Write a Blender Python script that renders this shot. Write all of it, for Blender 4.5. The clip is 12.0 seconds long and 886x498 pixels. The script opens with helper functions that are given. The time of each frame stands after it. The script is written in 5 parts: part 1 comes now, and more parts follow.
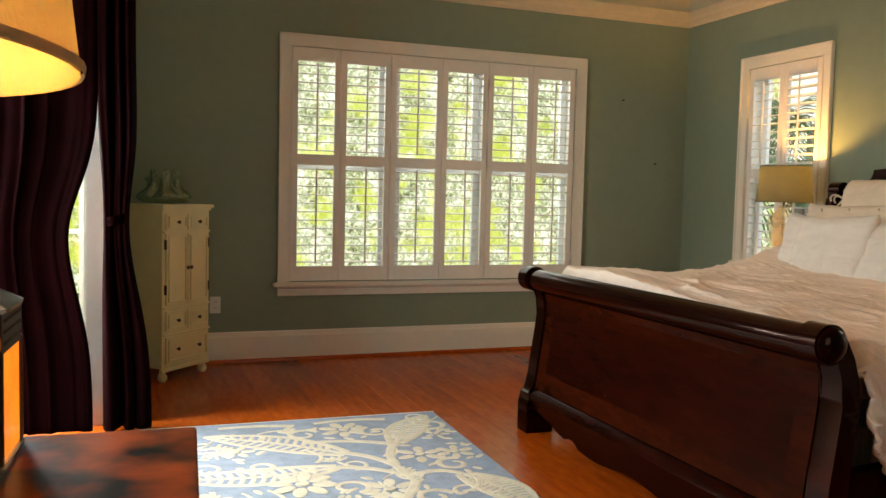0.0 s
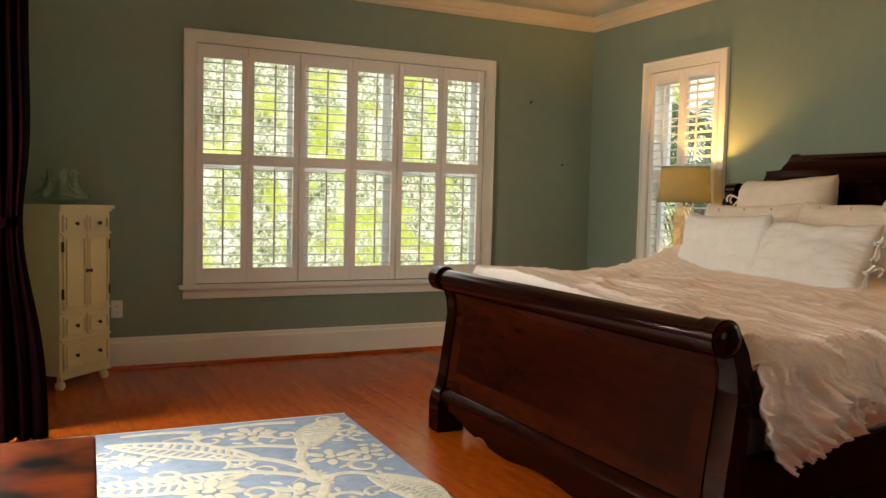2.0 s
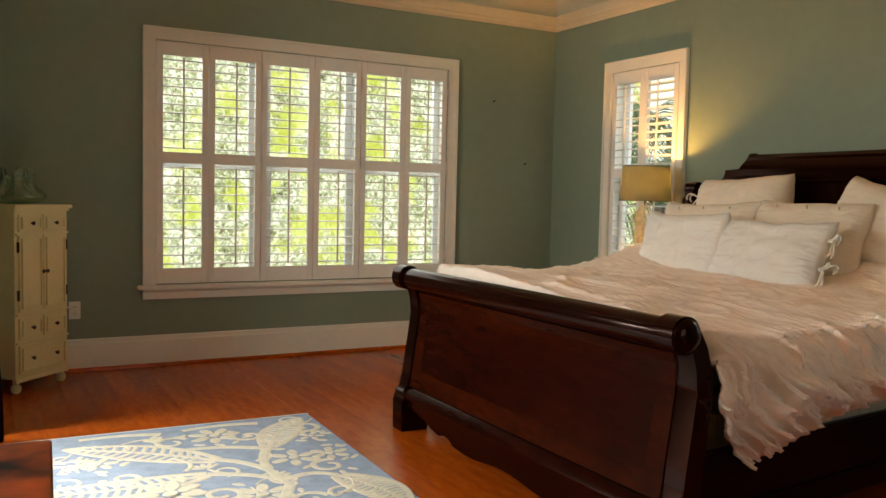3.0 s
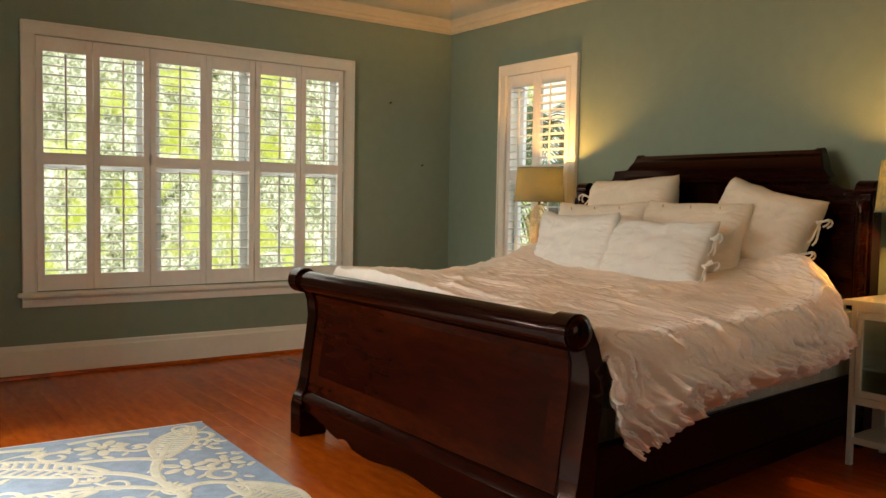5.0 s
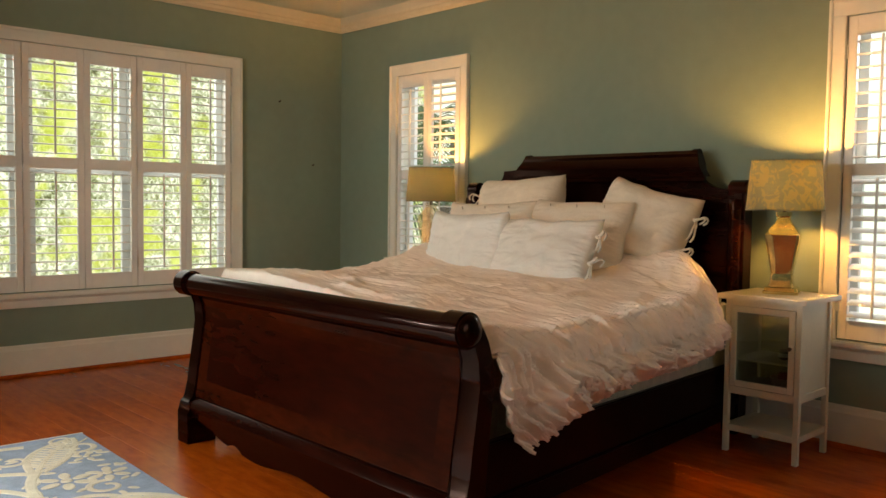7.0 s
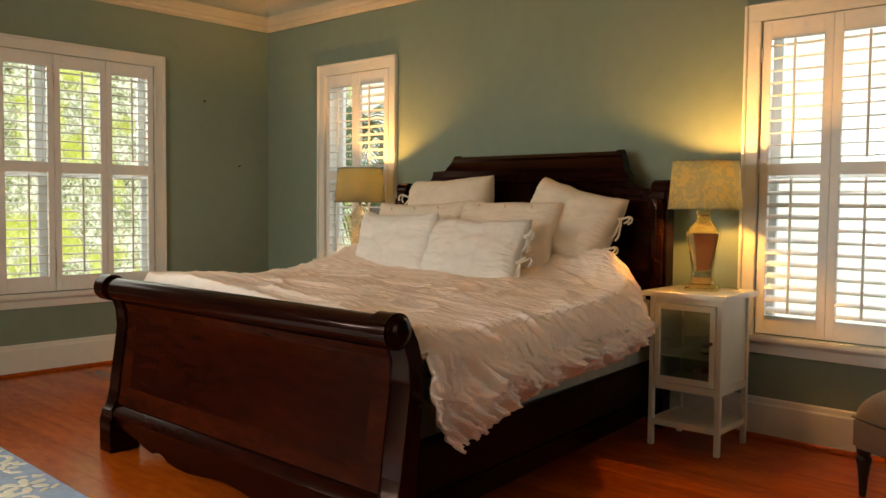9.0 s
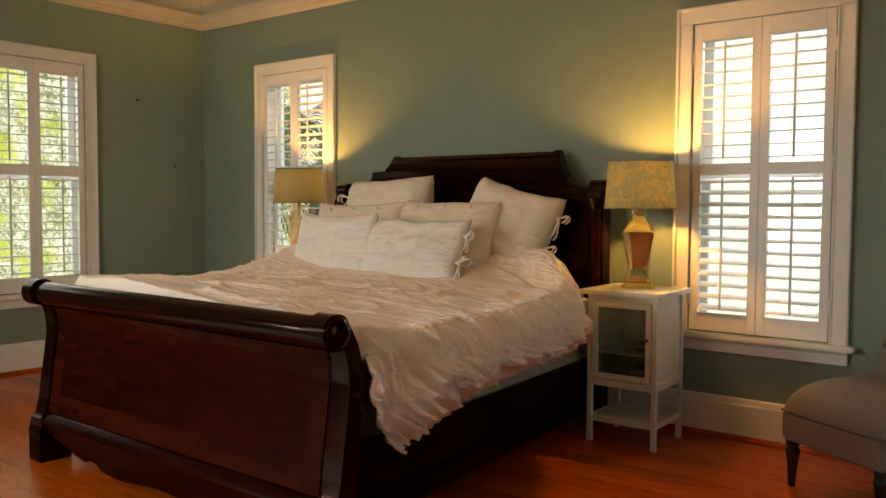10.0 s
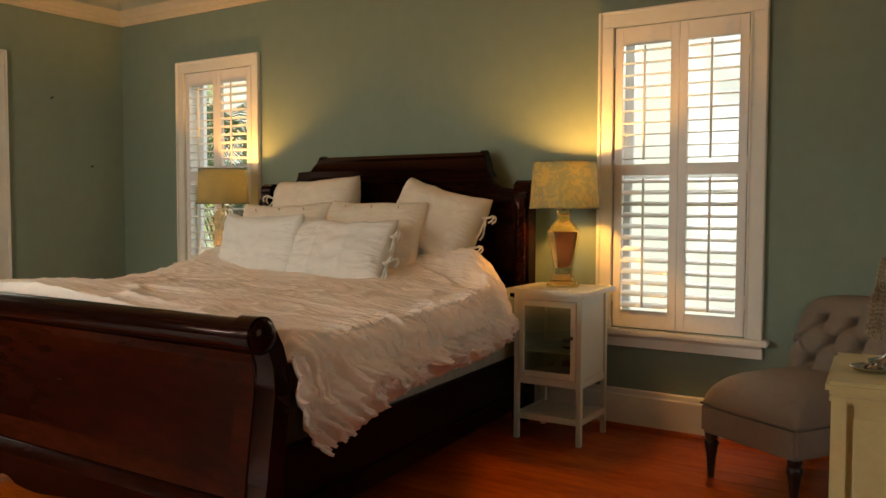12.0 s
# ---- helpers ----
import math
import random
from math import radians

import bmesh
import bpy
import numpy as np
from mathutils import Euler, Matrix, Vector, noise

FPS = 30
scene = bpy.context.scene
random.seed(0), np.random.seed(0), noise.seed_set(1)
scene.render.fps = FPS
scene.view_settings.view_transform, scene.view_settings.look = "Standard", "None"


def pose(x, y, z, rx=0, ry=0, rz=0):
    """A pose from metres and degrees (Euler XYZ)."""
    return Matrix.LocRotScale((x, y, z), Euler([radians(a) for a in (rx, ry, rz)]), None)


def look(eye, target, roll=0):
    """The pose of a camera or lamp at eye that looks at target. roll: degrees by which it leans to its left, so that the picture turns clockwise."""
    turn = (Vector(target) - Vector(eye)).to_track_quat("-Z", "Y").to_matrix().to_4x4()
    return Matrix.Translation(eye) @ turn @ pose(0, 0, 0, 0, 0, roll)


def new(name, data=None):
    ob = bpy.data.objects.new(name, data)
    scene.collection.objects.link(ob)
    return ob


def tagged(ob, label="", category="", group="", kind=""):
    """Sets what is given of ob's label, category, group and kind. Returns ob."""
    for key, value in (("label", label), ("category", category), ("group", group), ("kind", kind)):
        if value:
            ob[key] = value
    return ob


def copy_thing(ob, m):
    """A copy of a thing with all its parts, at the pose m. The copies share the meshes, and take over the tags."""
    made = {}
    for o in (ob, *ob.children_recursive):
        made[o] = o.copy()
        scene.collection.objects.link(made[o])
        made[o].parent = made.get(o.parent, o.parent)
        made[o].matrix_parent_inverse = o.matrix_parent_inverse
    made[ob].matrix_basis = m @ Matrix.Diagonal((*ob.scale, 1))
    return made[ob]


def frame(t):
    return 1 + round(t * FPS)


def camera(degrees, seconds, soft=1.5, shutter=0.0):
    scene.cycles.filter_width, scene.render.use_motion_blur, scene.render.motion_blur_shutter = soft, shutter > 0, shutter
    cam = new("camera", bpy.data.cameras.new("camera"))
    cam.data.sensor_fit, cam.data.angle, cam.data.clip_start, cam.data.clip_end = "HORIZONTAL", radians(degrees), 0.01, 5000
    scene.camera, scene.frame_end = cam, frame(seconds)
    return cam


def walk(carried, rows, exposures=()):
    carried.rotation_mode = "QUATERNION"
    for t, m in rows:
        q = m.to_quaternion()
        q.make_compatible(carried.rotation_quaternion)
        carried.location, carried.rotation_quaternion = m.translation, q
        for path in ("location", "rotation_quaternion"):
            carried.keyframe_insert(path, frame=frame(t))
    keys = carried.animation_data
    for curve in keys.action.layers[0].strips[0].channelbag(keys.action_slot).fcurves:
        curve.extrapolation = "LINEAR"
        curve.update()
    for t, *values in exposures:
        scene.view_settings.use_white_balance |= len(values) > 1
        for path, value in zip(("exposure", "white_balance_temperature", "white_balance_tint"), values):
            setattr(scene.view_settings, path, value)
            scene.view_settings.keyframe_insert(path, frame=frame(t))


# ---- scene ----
cam = camera(55.5, 12.0)
PATH = [
    (0.0, pose(0.033, 0.089, 1.200, 86.31, -1.36, -20.34)),
    (0.5, pose(0.036, 0.088, 1.200, 86.40, -1.38, -22.48)),
    (1.0, pose(0.039, 0.087, 1.200, 86.45, -1.42, -23.95)),
    (1.5, pose(0.040, 0.086, 1.200, 86.47, -1.34, -24.90)),
    (2.0, pose(0.042, 0.085, 1.200, 86.48, -1.36, -26.32)),
    (2.5, pose(0.044, 0.084, 1.200, 86.43, -1.32, -27.43)),
    (3.0, pose(0.046, 0.083, 1.200, 86.46, -1.30, -28.76)),
    (5.0, pose(0.055, 0.077, 1.200, 86.70, -1.05, -35.62)),
    (5.5, pose(0.057, 0.076, 1.200, 86.75, -0.92, -36.93)),
    (6.0, pose(0.059, 0.074, 1.200, 86.78, -0.93, -38.47)),
    (6.5, pose(0.062, 0.072, 1.200, 86.76, -0.83, -41.03)),
    (7.0, pose(0.065, 0.070, 1.200, 86.81, -0.81, -42.84)),
    (9.0, pose(0.070, 0.064, 1.200, 86.91, -0.53, -47.56)),
    (9.5, pose(0.072, 0.062, 1.200, 86.94, -0.39, -49.45)),
    (10.0, pose(0.074, 0.059, 1.200, 86.96, -0.31, -51.58)),
    (10.5, pose(0.076, 0.057, 1.200, 86.96, -0.28, -52.99)),
    (11.0, pose(0.077, 0.055, 1.200, 86.96, -0.26, -54.30)),
    (11.5, pose(0.078, 0.054, 1.200, 86.97, -0.20, -55.34)),
    (12.0, pose(0.079, 0.053, 1.200, 87.00, -0.15, -56.45)),
]
walk(cam, PATH, [(0.0, 0.06, 7200, 10), (8.5, 0.02, 7300, 10), (12.0, -0.25, 7550, 10)])

# ---- world and large lights ----
world = bpy.data.worlds.new("sky")
scene.world = world
world.use_nodes = True
wn = world.node_tree
sky = wn.nodes.new("ShaderNodeTexSky")
sky.sky_type = "NISHITA"
sky.sun_disc = False
sky.sun_elevation, sky.sun_rotation = radians(50), radians(200)
wn.links.new(sky.outputs[0], wn.nodes["Background"].inputs[0])
wn.nodes["Background"].inputs[1].default_value = 0.12

sun = new("sun", bpy.data.lights.new("sun", "SUN"))
sun.data.energy, sun.data.angle, sun.data.color = 2.5, radians(0.5), (1, 0.95, 0.86)
sun.matrix_world = look((0, 0, 0), (0.40, 0.35, -0.85))


def area_lamp(name, place, target, w, h, watts, color):
    d = bpy.data.lights.new(name, "AREA")
    d.shape, d.size, d.size_y, d.energy, d.color = "RECTANGLE", w, h, watts, color
    ob = new(name, d)
    ob.matrix_world = look(place, target)
    return ob


def bulb(name, place, watts, color, r=0.03):
    d = bpy.data.lights.new(name, "POINT")
    d.energy, d.color, d.shadow_soft_size = watts, color, r
    ob = new(name, d)
    ob.matrix_world = pose(*place)
    return ob


XE, YN = 4.391, 6.042          # headboard wall, wide-window wall
YD, XR = 4.62, 0.0             # door wall and the return beside it
XW, YS = -2.2, -1.6            # walls behind the camera
H_WALL = 2.63

DAY = (0.86, 0.95, 1.0)
WARM = (1.0, 0.48, 0.12)
area_lamp("daylight_north", (2.2, YN + 1.3, 2.5), (2.2, 3.2, 0.5), 3.0, 1.5, 70, DAY)
area_lamp("daylight_far", (XE + 1.1, 4.92, 2.5), (2.0, 4.7, 0.4), 1.2, 1.3, 30, DAY)
area_lamp("daylight_near", (XE + 1.1, 1.45, 2.5), (2.0, 1.6, 0.4), 1.2, 1.3, 62, DAY)
area_lamp("daylight_door", (-1.15, YD + 0.40, 1.55), (-1.0, YD - 0.15, 0.0), 1.1, 1.5, 560, DAY)
# added fill lamps at unseen openings in the walls behind the camera
west = area_lamp("fill_west", (XW - 0.16, 3.2, 1.4), (1.2, 6.0, 0.9), 1.9, 1.6, 66, (0.92, 0.97, 0.94))
west.data.spread = radians(130)
south = area_lamp("fill_south", (2.3, YS - 0.14, 1.4), (2.6, 2.2, 0.5), 1.5, 1.5, 3.0, (1, 0.95, 0.88))
south.data.spread = radians(120)

# ---- materials ----


def material(name, base, rough=0.6, metal=0.0, vary=0.06, scale=6.0, bump=0.0, bump_scale=60.0, stretch=(1, 1, 1), coat=0.0, each=0.0, second=None, spec=0.5):
    """Principled surface: a base colour broken up by two scales of noise, with fine relief."""
    m = bpy.data.materials.new(name)
    m.use_nodes = True
    nt = m.node_tree
    b = nt.nodes["Principled BSDF"]
    tc = nt.nodes.new("ShaderNodeTexCoord")
    mp = nt.nodes.new("ShaderNodeMapping")
    mp.inputs["Scale"].default_value = stretch
    nt.links.new(tc.outputs["Object"], mp.inputs[0])
    n1 = nt.nodes.new("ShaderNodeTexNoise")
    n1.inputs["Scale"].default_value, n1.inputs["Detail"].default_value = scale, 6
    n2 = nt.nodes.new("ShaderNodeTexNoise")
    n2.inputs["Scale"].default_value, n2.inputs["Detail"].default_value = scale * 9, 4
    for n in (n1, n2):
        nt.links.new(mp.outputs[0], n.inputs["Vector"])
    mixn = nt.nodes.new("ShaderNodeMath")
    mixn.operation = "MULTIPLY_ADD"
    mixn.inputs[1].default_value = 0.6
    nt.links.new(n1.outputs[0], mixn.inputs[0])
    half = nt.nodes.new("ShaderNodeMath")
    half.operation = "MULTIPLY"
    half.inputs[1].default_value = 0.4
    nt.links.new(n2.outputs[0], half.inputs[0])
    nt.links.new(half.outputs[0], mixn.inputs[2])
    ramp = nt.nodes.new("ShaderNodeValToRGB")
    lo = [max(0, c * (1 - 2.5 * vary)) for c in base]
    hi = [min(1, c * (1 + 2.5 * vary)) for c in (second or base)]
    ramp.color_ramp.elements[0].position, ramp.color_ramp.elements[1].position = 0.3, 0.7
    ramp.color_ramp.elements[0].color, ramp.color_ramp.elements[1].color = (*lo, 1), (*hi, 1)
    nt.links.new(mixn.outputs[0], ramp.inputs[0])
    out = ramp.outputs[0]
    if each:
        info = nt.nodes.new("ShaderNodeObjectInfo")
        mr = nt.nodes.new("ShaderNodeMapRange")
        mr.inputs["To Min"].default_value, mr.inputs["To Max"].default_value = 1 - each, 1 + each
        nt.links.new(info.outputs["Random"], mr.inputs[0])
        hsv = nt.nodes.new("ShaderNodeHueSaturation")
        nt.links.new(out, hsv.inputs["Color"])
        nt.links.new(mr.outputs[0], hsv.inputs["Value"])
        out = hsv.outputs[0]
    nt.links.new(out, b.inputs["Base Color"])
    b.inputs["Metallic"].default_value = metal
    b.inputs["Specular IOR Level"].default_value = spec
    rr = nt.nodes.new("ShaderNodeMapRange")
    rr.inputs["To Min"].default_value, rr.inputs["To Max"].default_value = max(0.02, rough * 0.85), min(1, rough * 1.15)
    nt.links.new(n1.outputs[0], rr.inputs[0])
    nt.links.new(rr.outputs[0], b.inputs["Roughness"])
    b.inputs["Coat Weight"].default_value = coat
    b.inputs["Coat Roughness"].default_value = 0.12
    if bump:
        n3 = nt.nodes.new("ShaderNodeTexNoise")
        n3.inputs["Scale"].default_value, n3.inputs["Detail"].default_value = bump_scale, 5
        nt.links.new(mp.outputs[0], n3.inputs["Vector"])
        bp = nt.nodes.new("ShaderNodeBump")
        bp.inputs["Strength"].default_value, bp.inputs["Distance"].default_value = bump, 0.01
        nt.links.new(n3.outputs[0], bp.inputs["Height"])
        nt.links.new(bp.outputs[0], b.inputs["Normal"])
    return m


def glass(name, tint=(1, 1, 1), rough=0.0, clear=0.85):
    """Thin clear glass: mostly see-through with a mirror gloss."""
    m = bpy.data.materials.new(name)
    m.use_nodes = True
    nt = m.node_tree
    nt.nodes.clear()
    o = nt.nodes.new("ShaderNodeOutputMaterial")
    mix = nt.nodes.new("ShaderNodeMixShader")
    tr, gl, fr = (nt.nodes.new("ShaderNodeBsdf" + k) for k in ("Transparent", "Glossy", "Transparent"))
    tr.inputs[0].default_value = (*tint, 1)
    gl.inputs["Roughness"].default_value = rough
    mix.inputs[0].default_value = 1 - clear
    nt.links.new(tr.outputs[0], mix.inputs[1])
    nt.links.new(gl.outputs[0], mix.inputs[2])
    nt.links.new(mix.outputs[0], o.inputs[0])
    return m


def glow(name, color, strength):
    m = bpy.data.materials.new(name)
    m.use_nodes = True
    b = m.node_tree.nodes["Principled BSDF"]
    b.inputs["Base Color"].default_value = (*color, 1)
    b.inputs["Emission Color"].default_value = (*color, 1)
    b.inputs["Emission Strength"].default_value = strength
    return m


WALL = material("sage_wall_paint", (0.208, 0.268, 0.205), 0.7, vary=0.03, scale=1.4, bump=0.12, bump_scale=90)
TRIM = material("white_trim_paint", (0.77, 0.75, 0.67), 0.4, vary=0.02, scale=3, bump=0.05, bump_scale=40)
SHUTTER = material("shutter_paint", (0.80, 0.77, 0.72), 0.38, vary=0.02, scale=4)
SASH = material("sash_paint", (0.82, 0.84, 0.84), 0.45, vary=0.02)
CEIL = material("cream_ceiling_paint", (0.62, 0.53, 0.38), 0.8, vary=0.03, scale=1.5, bump=0.08, bump_scale=70)
PLANK = material("heart_pine", (0.30, 0.044, 0.004), 0.20, vary=0.10, scale=1.1, bump=0.012, bump_scale=6, stretch=(2.6, 0.8, 2.6), each=0.09, second=(0.42, 0.080, 0.007), spec=0.16)
GAP = material("floor_gap", (0.03, 0.012, 0.006), 0.8)
MAHOGANY = material("dark_mahogany", (0.0055, 0.0010, 0.0006), 0.13, vary=0.2, scale=2.2, stretch=(1, 0.5, 3), second=(0.009, 0.0016, 0.0009), spec=0.20)
RAIL = material("side_rail_mahogany", (0.0045, 0.0009, 0.0006), 0.30, vary=0.2, scale=2.2, second=(0.007, 0.0013, 0.0008), spec=0.05)
VENEER = material("red_mahogany_veneer", (0.009, 0.0013, 0.0006), 0.26, vary=0.25, scale=1.6, stretch=(1, 0.5, 2.2), second=(0.018, 0.0023, 0.0008), spec=0.045)
BANDING = material("crossbanded_mahogany", (0.013, 0.0019, 0.0007), 0.24, vary=0.25, scale=2.4, stretch=(1, 0.6, 2.2), second=(0.026, 0.0038, 0.0009), spec=0.05)
for wood in (MAHOGANY, VENEER, BANDING):
    wood.node_tree.nodes["Principled BSDF"].inputs["Specular Tint"].default_value = (1.0, 0.5, 0.36, 1)
# near-black top broken up by large reddish noise patches
MOTTLED_TOP = material("mottled_table_top", (0.006, 0.004, 0.003), 0.30, vary=0.2, scale=0.8, second=(0.24, 0.042, 0.006), spec=0.20)
for node in MOTTLED_TOP.node_tree.nodes:
    if node.type == "VALTORGB":
        node.color_ramp.elements[0].position, node.color_ramp.elements[1].position = 0.43, 0.60
CREAM = material("cream_furniture_paint", (0.74, 0.63, 0.33), 0.42, vary=0.03, scale=8)
TAN = material("tan_cream_paint", (0.56, 0.46, 0.23), 0.42, vary=0.04, scale=8)
WHITEFURN = material("white_furniture_paint", (0.64, 0.60, 0.47), 0.42, vary=0.03, scale=8)
BRONZE = material("dark_bronze", (0.07, 0.045, 0.03), 0.4, metal=0.8, vary=0.1)
CURTAIN = material("plum_curtain", (0.0040, 0.0006, 0.0009), 0.7, vary=0.15, scale=8, bump=0.12, bump_scale=180, second=(0.0062, 0.0009, 0.0013), spec=0.01)
DUVET = material("ruched_white_cotton", (0.95, 0.83, 0.73), 0.85, vary=0.02, scale=9, bump=0.14, bump_scale=70)
PILLOW_W = material("white_linen", (0.78, 0.74, 0.69), 0.9, vary=0.02, scale=12, bump=0.2, bump_scale=160)
PILLOW_C = material("cream_linen", (0.76, 0.66, 0.54), 0.9, vary=0.03, scale=12, bump=0.2, bump_scale=140)
LOOP = material("brown_thread", (0.52, 0.42, 0.32), 0.9)
TICKING = material("grey_satin_sheet", (0.36, 0.36, 0.29), 0.40, vary=0.10, scale=7, bump=0.6, bump_scale=9, stretch=(2.2, 1, 0.7))
UPHOLSTERY = material("taupe_upholstery", (0.22, 0.172, 0.130), 0.92, vary=0.05, scale=14, bump=0.25, bump_scale=260)
EBONY = material("ebonised_wood", (0.012, 0.008, 0.007), 0.35, vary=0.15, coat=0.05)
GOLD = material("gold_mercury_glass", (0.92, 0.68, 0.32), 0.10, metal=0.9, vary=0.14, scale=10, bump=0.06, bump_scale=30)
SILVER = material("tarnished_silver", (0.45, 0.42, 0.36), 0.22, metal=0.95, vary=0.1)
RUG = material("blue_rug_pile", (0.30, 0.38, 0.50), 0.95, vary=0.07, scale=16, bump=0.5, bump_scale=240, second=(0.34, 0.42, 0.54))
RUG_CREAM = material("cream_rug_pile", (0.74, 0.70, 0.56), 0.95, vary=0.06, scale=20, bump=0.5, bump_scale=240)
PANE = glass("window_glass", clear=0.93)
CABGLASS = glass("cabinet_glass", (0.75, 0.8, 0.76), clear=0.88)
BOWL = glass("sea_green_glass", (0.72, 0.86, 0.76), 0.05, clear=0.78)
CRYSTAL = glass("crystal", (0.9, 0.86, 0.8), 0.05, clear=0.7)
BULB = glow("lit_bulb", (1.0, 0.66, 0.28), 14)
PLASTIC = material("white_plastic", (0.75, 0.73, 0.68), 0.35, vary=0.01)


def shade_material(name, base, plain, woven, thread=None):
    m = material(name, base, 0.9, vary=0.03, scale=20, bump=0.1, bump_scale=300)
    nt = m.node_tree
    b = nt.nodes["Principled BSDF"]
    o = [n for n in nt.nodes if n.type == "OUTPUT_MATERIAL"][0]
    tl = nt.nodes.new("ShaderNodeBsdfTranslucent")
    tl.inputs[0].default_value = (0.72, 0.55, 0.28, 1)
    # faded damask scrolls woven into the cloth
    tc = nt.nodes.new("ShaderNodeTexCoord")
    no = nt.nodes.new("ShaderNodeTexNoise")
    no.inputs["Scale"].default_value, no.inputs["Detail"].default_value, no.inputs["Distortion"].default_value = 21, 1.2, 1.6
    nt.links.new(tc.outputs["Object"], no.inputs["Vector"])
    r = nt.nodes.new("ShaderNodeValToRGB")
    r.color_ramp.elements[0].position, r.color_ramp.elements[1].position = 0.50, 0.54
    r.color_ramp.elements[0].color, r.color_ramp.elements[1].color = (plain, plain, plain, 1), (woven, woven, woven, 1)
    nt.links.new(no.outputs[0], r.inputs[0])
    if thread:
        dye = nt.nodes.new("ShaderNodeMix")
        dye.data_type = "RGBA"
        dye.inputs["B"].default_value = (*thread, 1)
        mask = nt.nodes.new("ShaderNodeMapRange")
        mask.inputs["From Min"].default_value, mask.inputs["From Max"].default_value = 0.50, 0.54
        nt.links.new(no.outputs[0], mask.inputs[0])
        nt.links.new(mask.outputs[0], dye.inputs["Factor"])
        nt.links.new(b.inputs["Base Color"].links[0].from_socket, dye.inputs["A"])
        nt.links.new(dye.outputs["Result"], b.inputs["Base Color"])
    mix = nt.nodes.new("ShaderNodeMixShader")
    nt.links.new(r.outputs[0], mix.inputs[0])
    nt.links.new(b.outputs[0], mix.inputs[1])
    nt.links.new(tl.outputs[0], mix.inputs[2])
    nt.links.new(mix.outputs[0], o.inputs[0])
    return m


SHADE = shade_material("damask_shade", (0.195, 0.220, 0.190), 0.0, 0.012, (0.275, 0.265, 0.165))
SHADE_DIM = shade_material("olive_linen_shade", (0.145, 0.155, 0.125), 0.0, 0.0)
MERCURY = glass("smoky_mercury_glass", (0.92, 0.88, 0.76), 0.05, clear=0.74)
SHADE_CREAM = shade_material("cream_shade", (0.62, 0.52, 0.36), 0.10, 0.15)


def foliage_backdrop(name, strength, green, light, scale, sun_green, deep):
    """Glowing backdrop far behind the windows: sunlit leaves and sky painted as emission."""
    m = bpy.data.materials.new(name)
    m.use_nodes = True
    nt = m.node_tree
    nt.nodes.clear()
    o = nt.nodes.new("ShaderNodeOutputMaterial")
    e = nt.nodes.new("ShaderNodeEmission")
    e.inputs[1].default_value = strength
    tc = nt.nodes.new("ShaderNodeTexCoord")
    big = nt.nodes.new("ShaderNodeTexNoise")
    big.inputs["Scale"].default_value, big.inputs["Detail"].default_value = scale * 0.22, 3
    fine = nt.nodes.new("ShaderNodeTexNoise")
    fine.inputs["Scale"].default_value, fine.inputs["Detail"].default_value, fine.inputs["Distortion"].default_value = scale, 5, 1.0
    for n in (big, fine):
        nt.links.new(tc.outputs["Object"], n.inputs["Vector"])
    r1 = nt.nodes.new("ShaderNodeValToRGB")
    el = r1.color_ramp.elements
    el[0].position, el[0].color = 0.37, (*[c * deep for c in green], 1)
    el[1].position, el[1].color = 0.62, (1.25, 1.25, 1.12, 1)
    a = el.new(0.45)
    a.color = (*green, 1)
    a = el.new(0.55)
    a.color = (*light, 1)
    add = nt.nodes.new("ShaderNodeMath")
    add.operation = "MULTIPLY_ADD"
    add.inputs[1].default_value = 0.62
    nt.links.new(fine.outputs[0], add.inputs[0])
    sc = nt.nodes.new("ShaderNodeMath")
    sc.operation = "MULTIPLY"
    sc.inputs[1].default_value = 0.42
    nt.links.new(big.outputs[0], sc.inputs[0])
    nt.links.new(sc.outputs[0], add.inputs[2])
    nt.links.new(add.outputs[0], r1.inputs[0])
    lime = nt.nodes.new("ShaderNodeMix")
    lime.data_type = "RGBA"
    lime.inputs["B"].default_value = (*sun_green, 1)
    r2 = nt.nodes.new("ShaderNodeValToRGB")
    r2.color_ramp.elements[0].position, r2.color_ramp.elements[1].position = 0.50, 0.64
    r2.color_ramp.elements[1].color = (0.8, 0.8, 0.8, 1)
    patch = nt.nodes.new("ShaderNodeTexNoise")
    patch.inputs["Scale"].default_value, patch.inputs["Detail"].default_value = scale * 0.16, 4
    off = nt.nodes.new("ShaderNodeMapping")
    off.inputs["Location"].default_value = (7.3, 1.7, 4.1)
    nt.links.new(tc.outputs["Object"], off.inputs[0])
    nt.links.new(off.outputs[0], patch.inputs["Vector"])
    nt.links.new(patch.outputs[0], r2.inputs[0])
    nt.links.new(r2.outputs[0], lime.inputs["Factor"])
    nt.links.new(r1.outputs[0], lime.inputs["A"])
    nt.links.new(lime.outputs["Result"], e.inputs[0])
    nt.links.new(e.outputs[0], o.inputs[0])
    return m


LEAVES_N = foliage_backdrop("glowing_garden", 1.14, (0.36, 0.43, 0.20), (0.74, 0.86, 0.62), 13.0, (0.70, 0.86, 0.10), 0.30)
# washed-out brightness of the bedside windows is painted into these pale glowing colours
LEAVES_E = foliage_backdrop("pale_glowing_garden", 1.40, (0.86, 1.0, 0.96), (0.97, 1.06, 1.20), 1.2, (0.86, 1.0, 0.86), 0.85)

# strong emission paints the glare seen through the door glass
DOOR_GLOW = foliage_backdrop("door_glow_backdrop", 2.6, (0.75, 0.85, 0.75), (1.0, 1.05, 1.0), 1.0, (0.9, 1.0, 0.9), 0.5)

# ---- mesh helpers ----


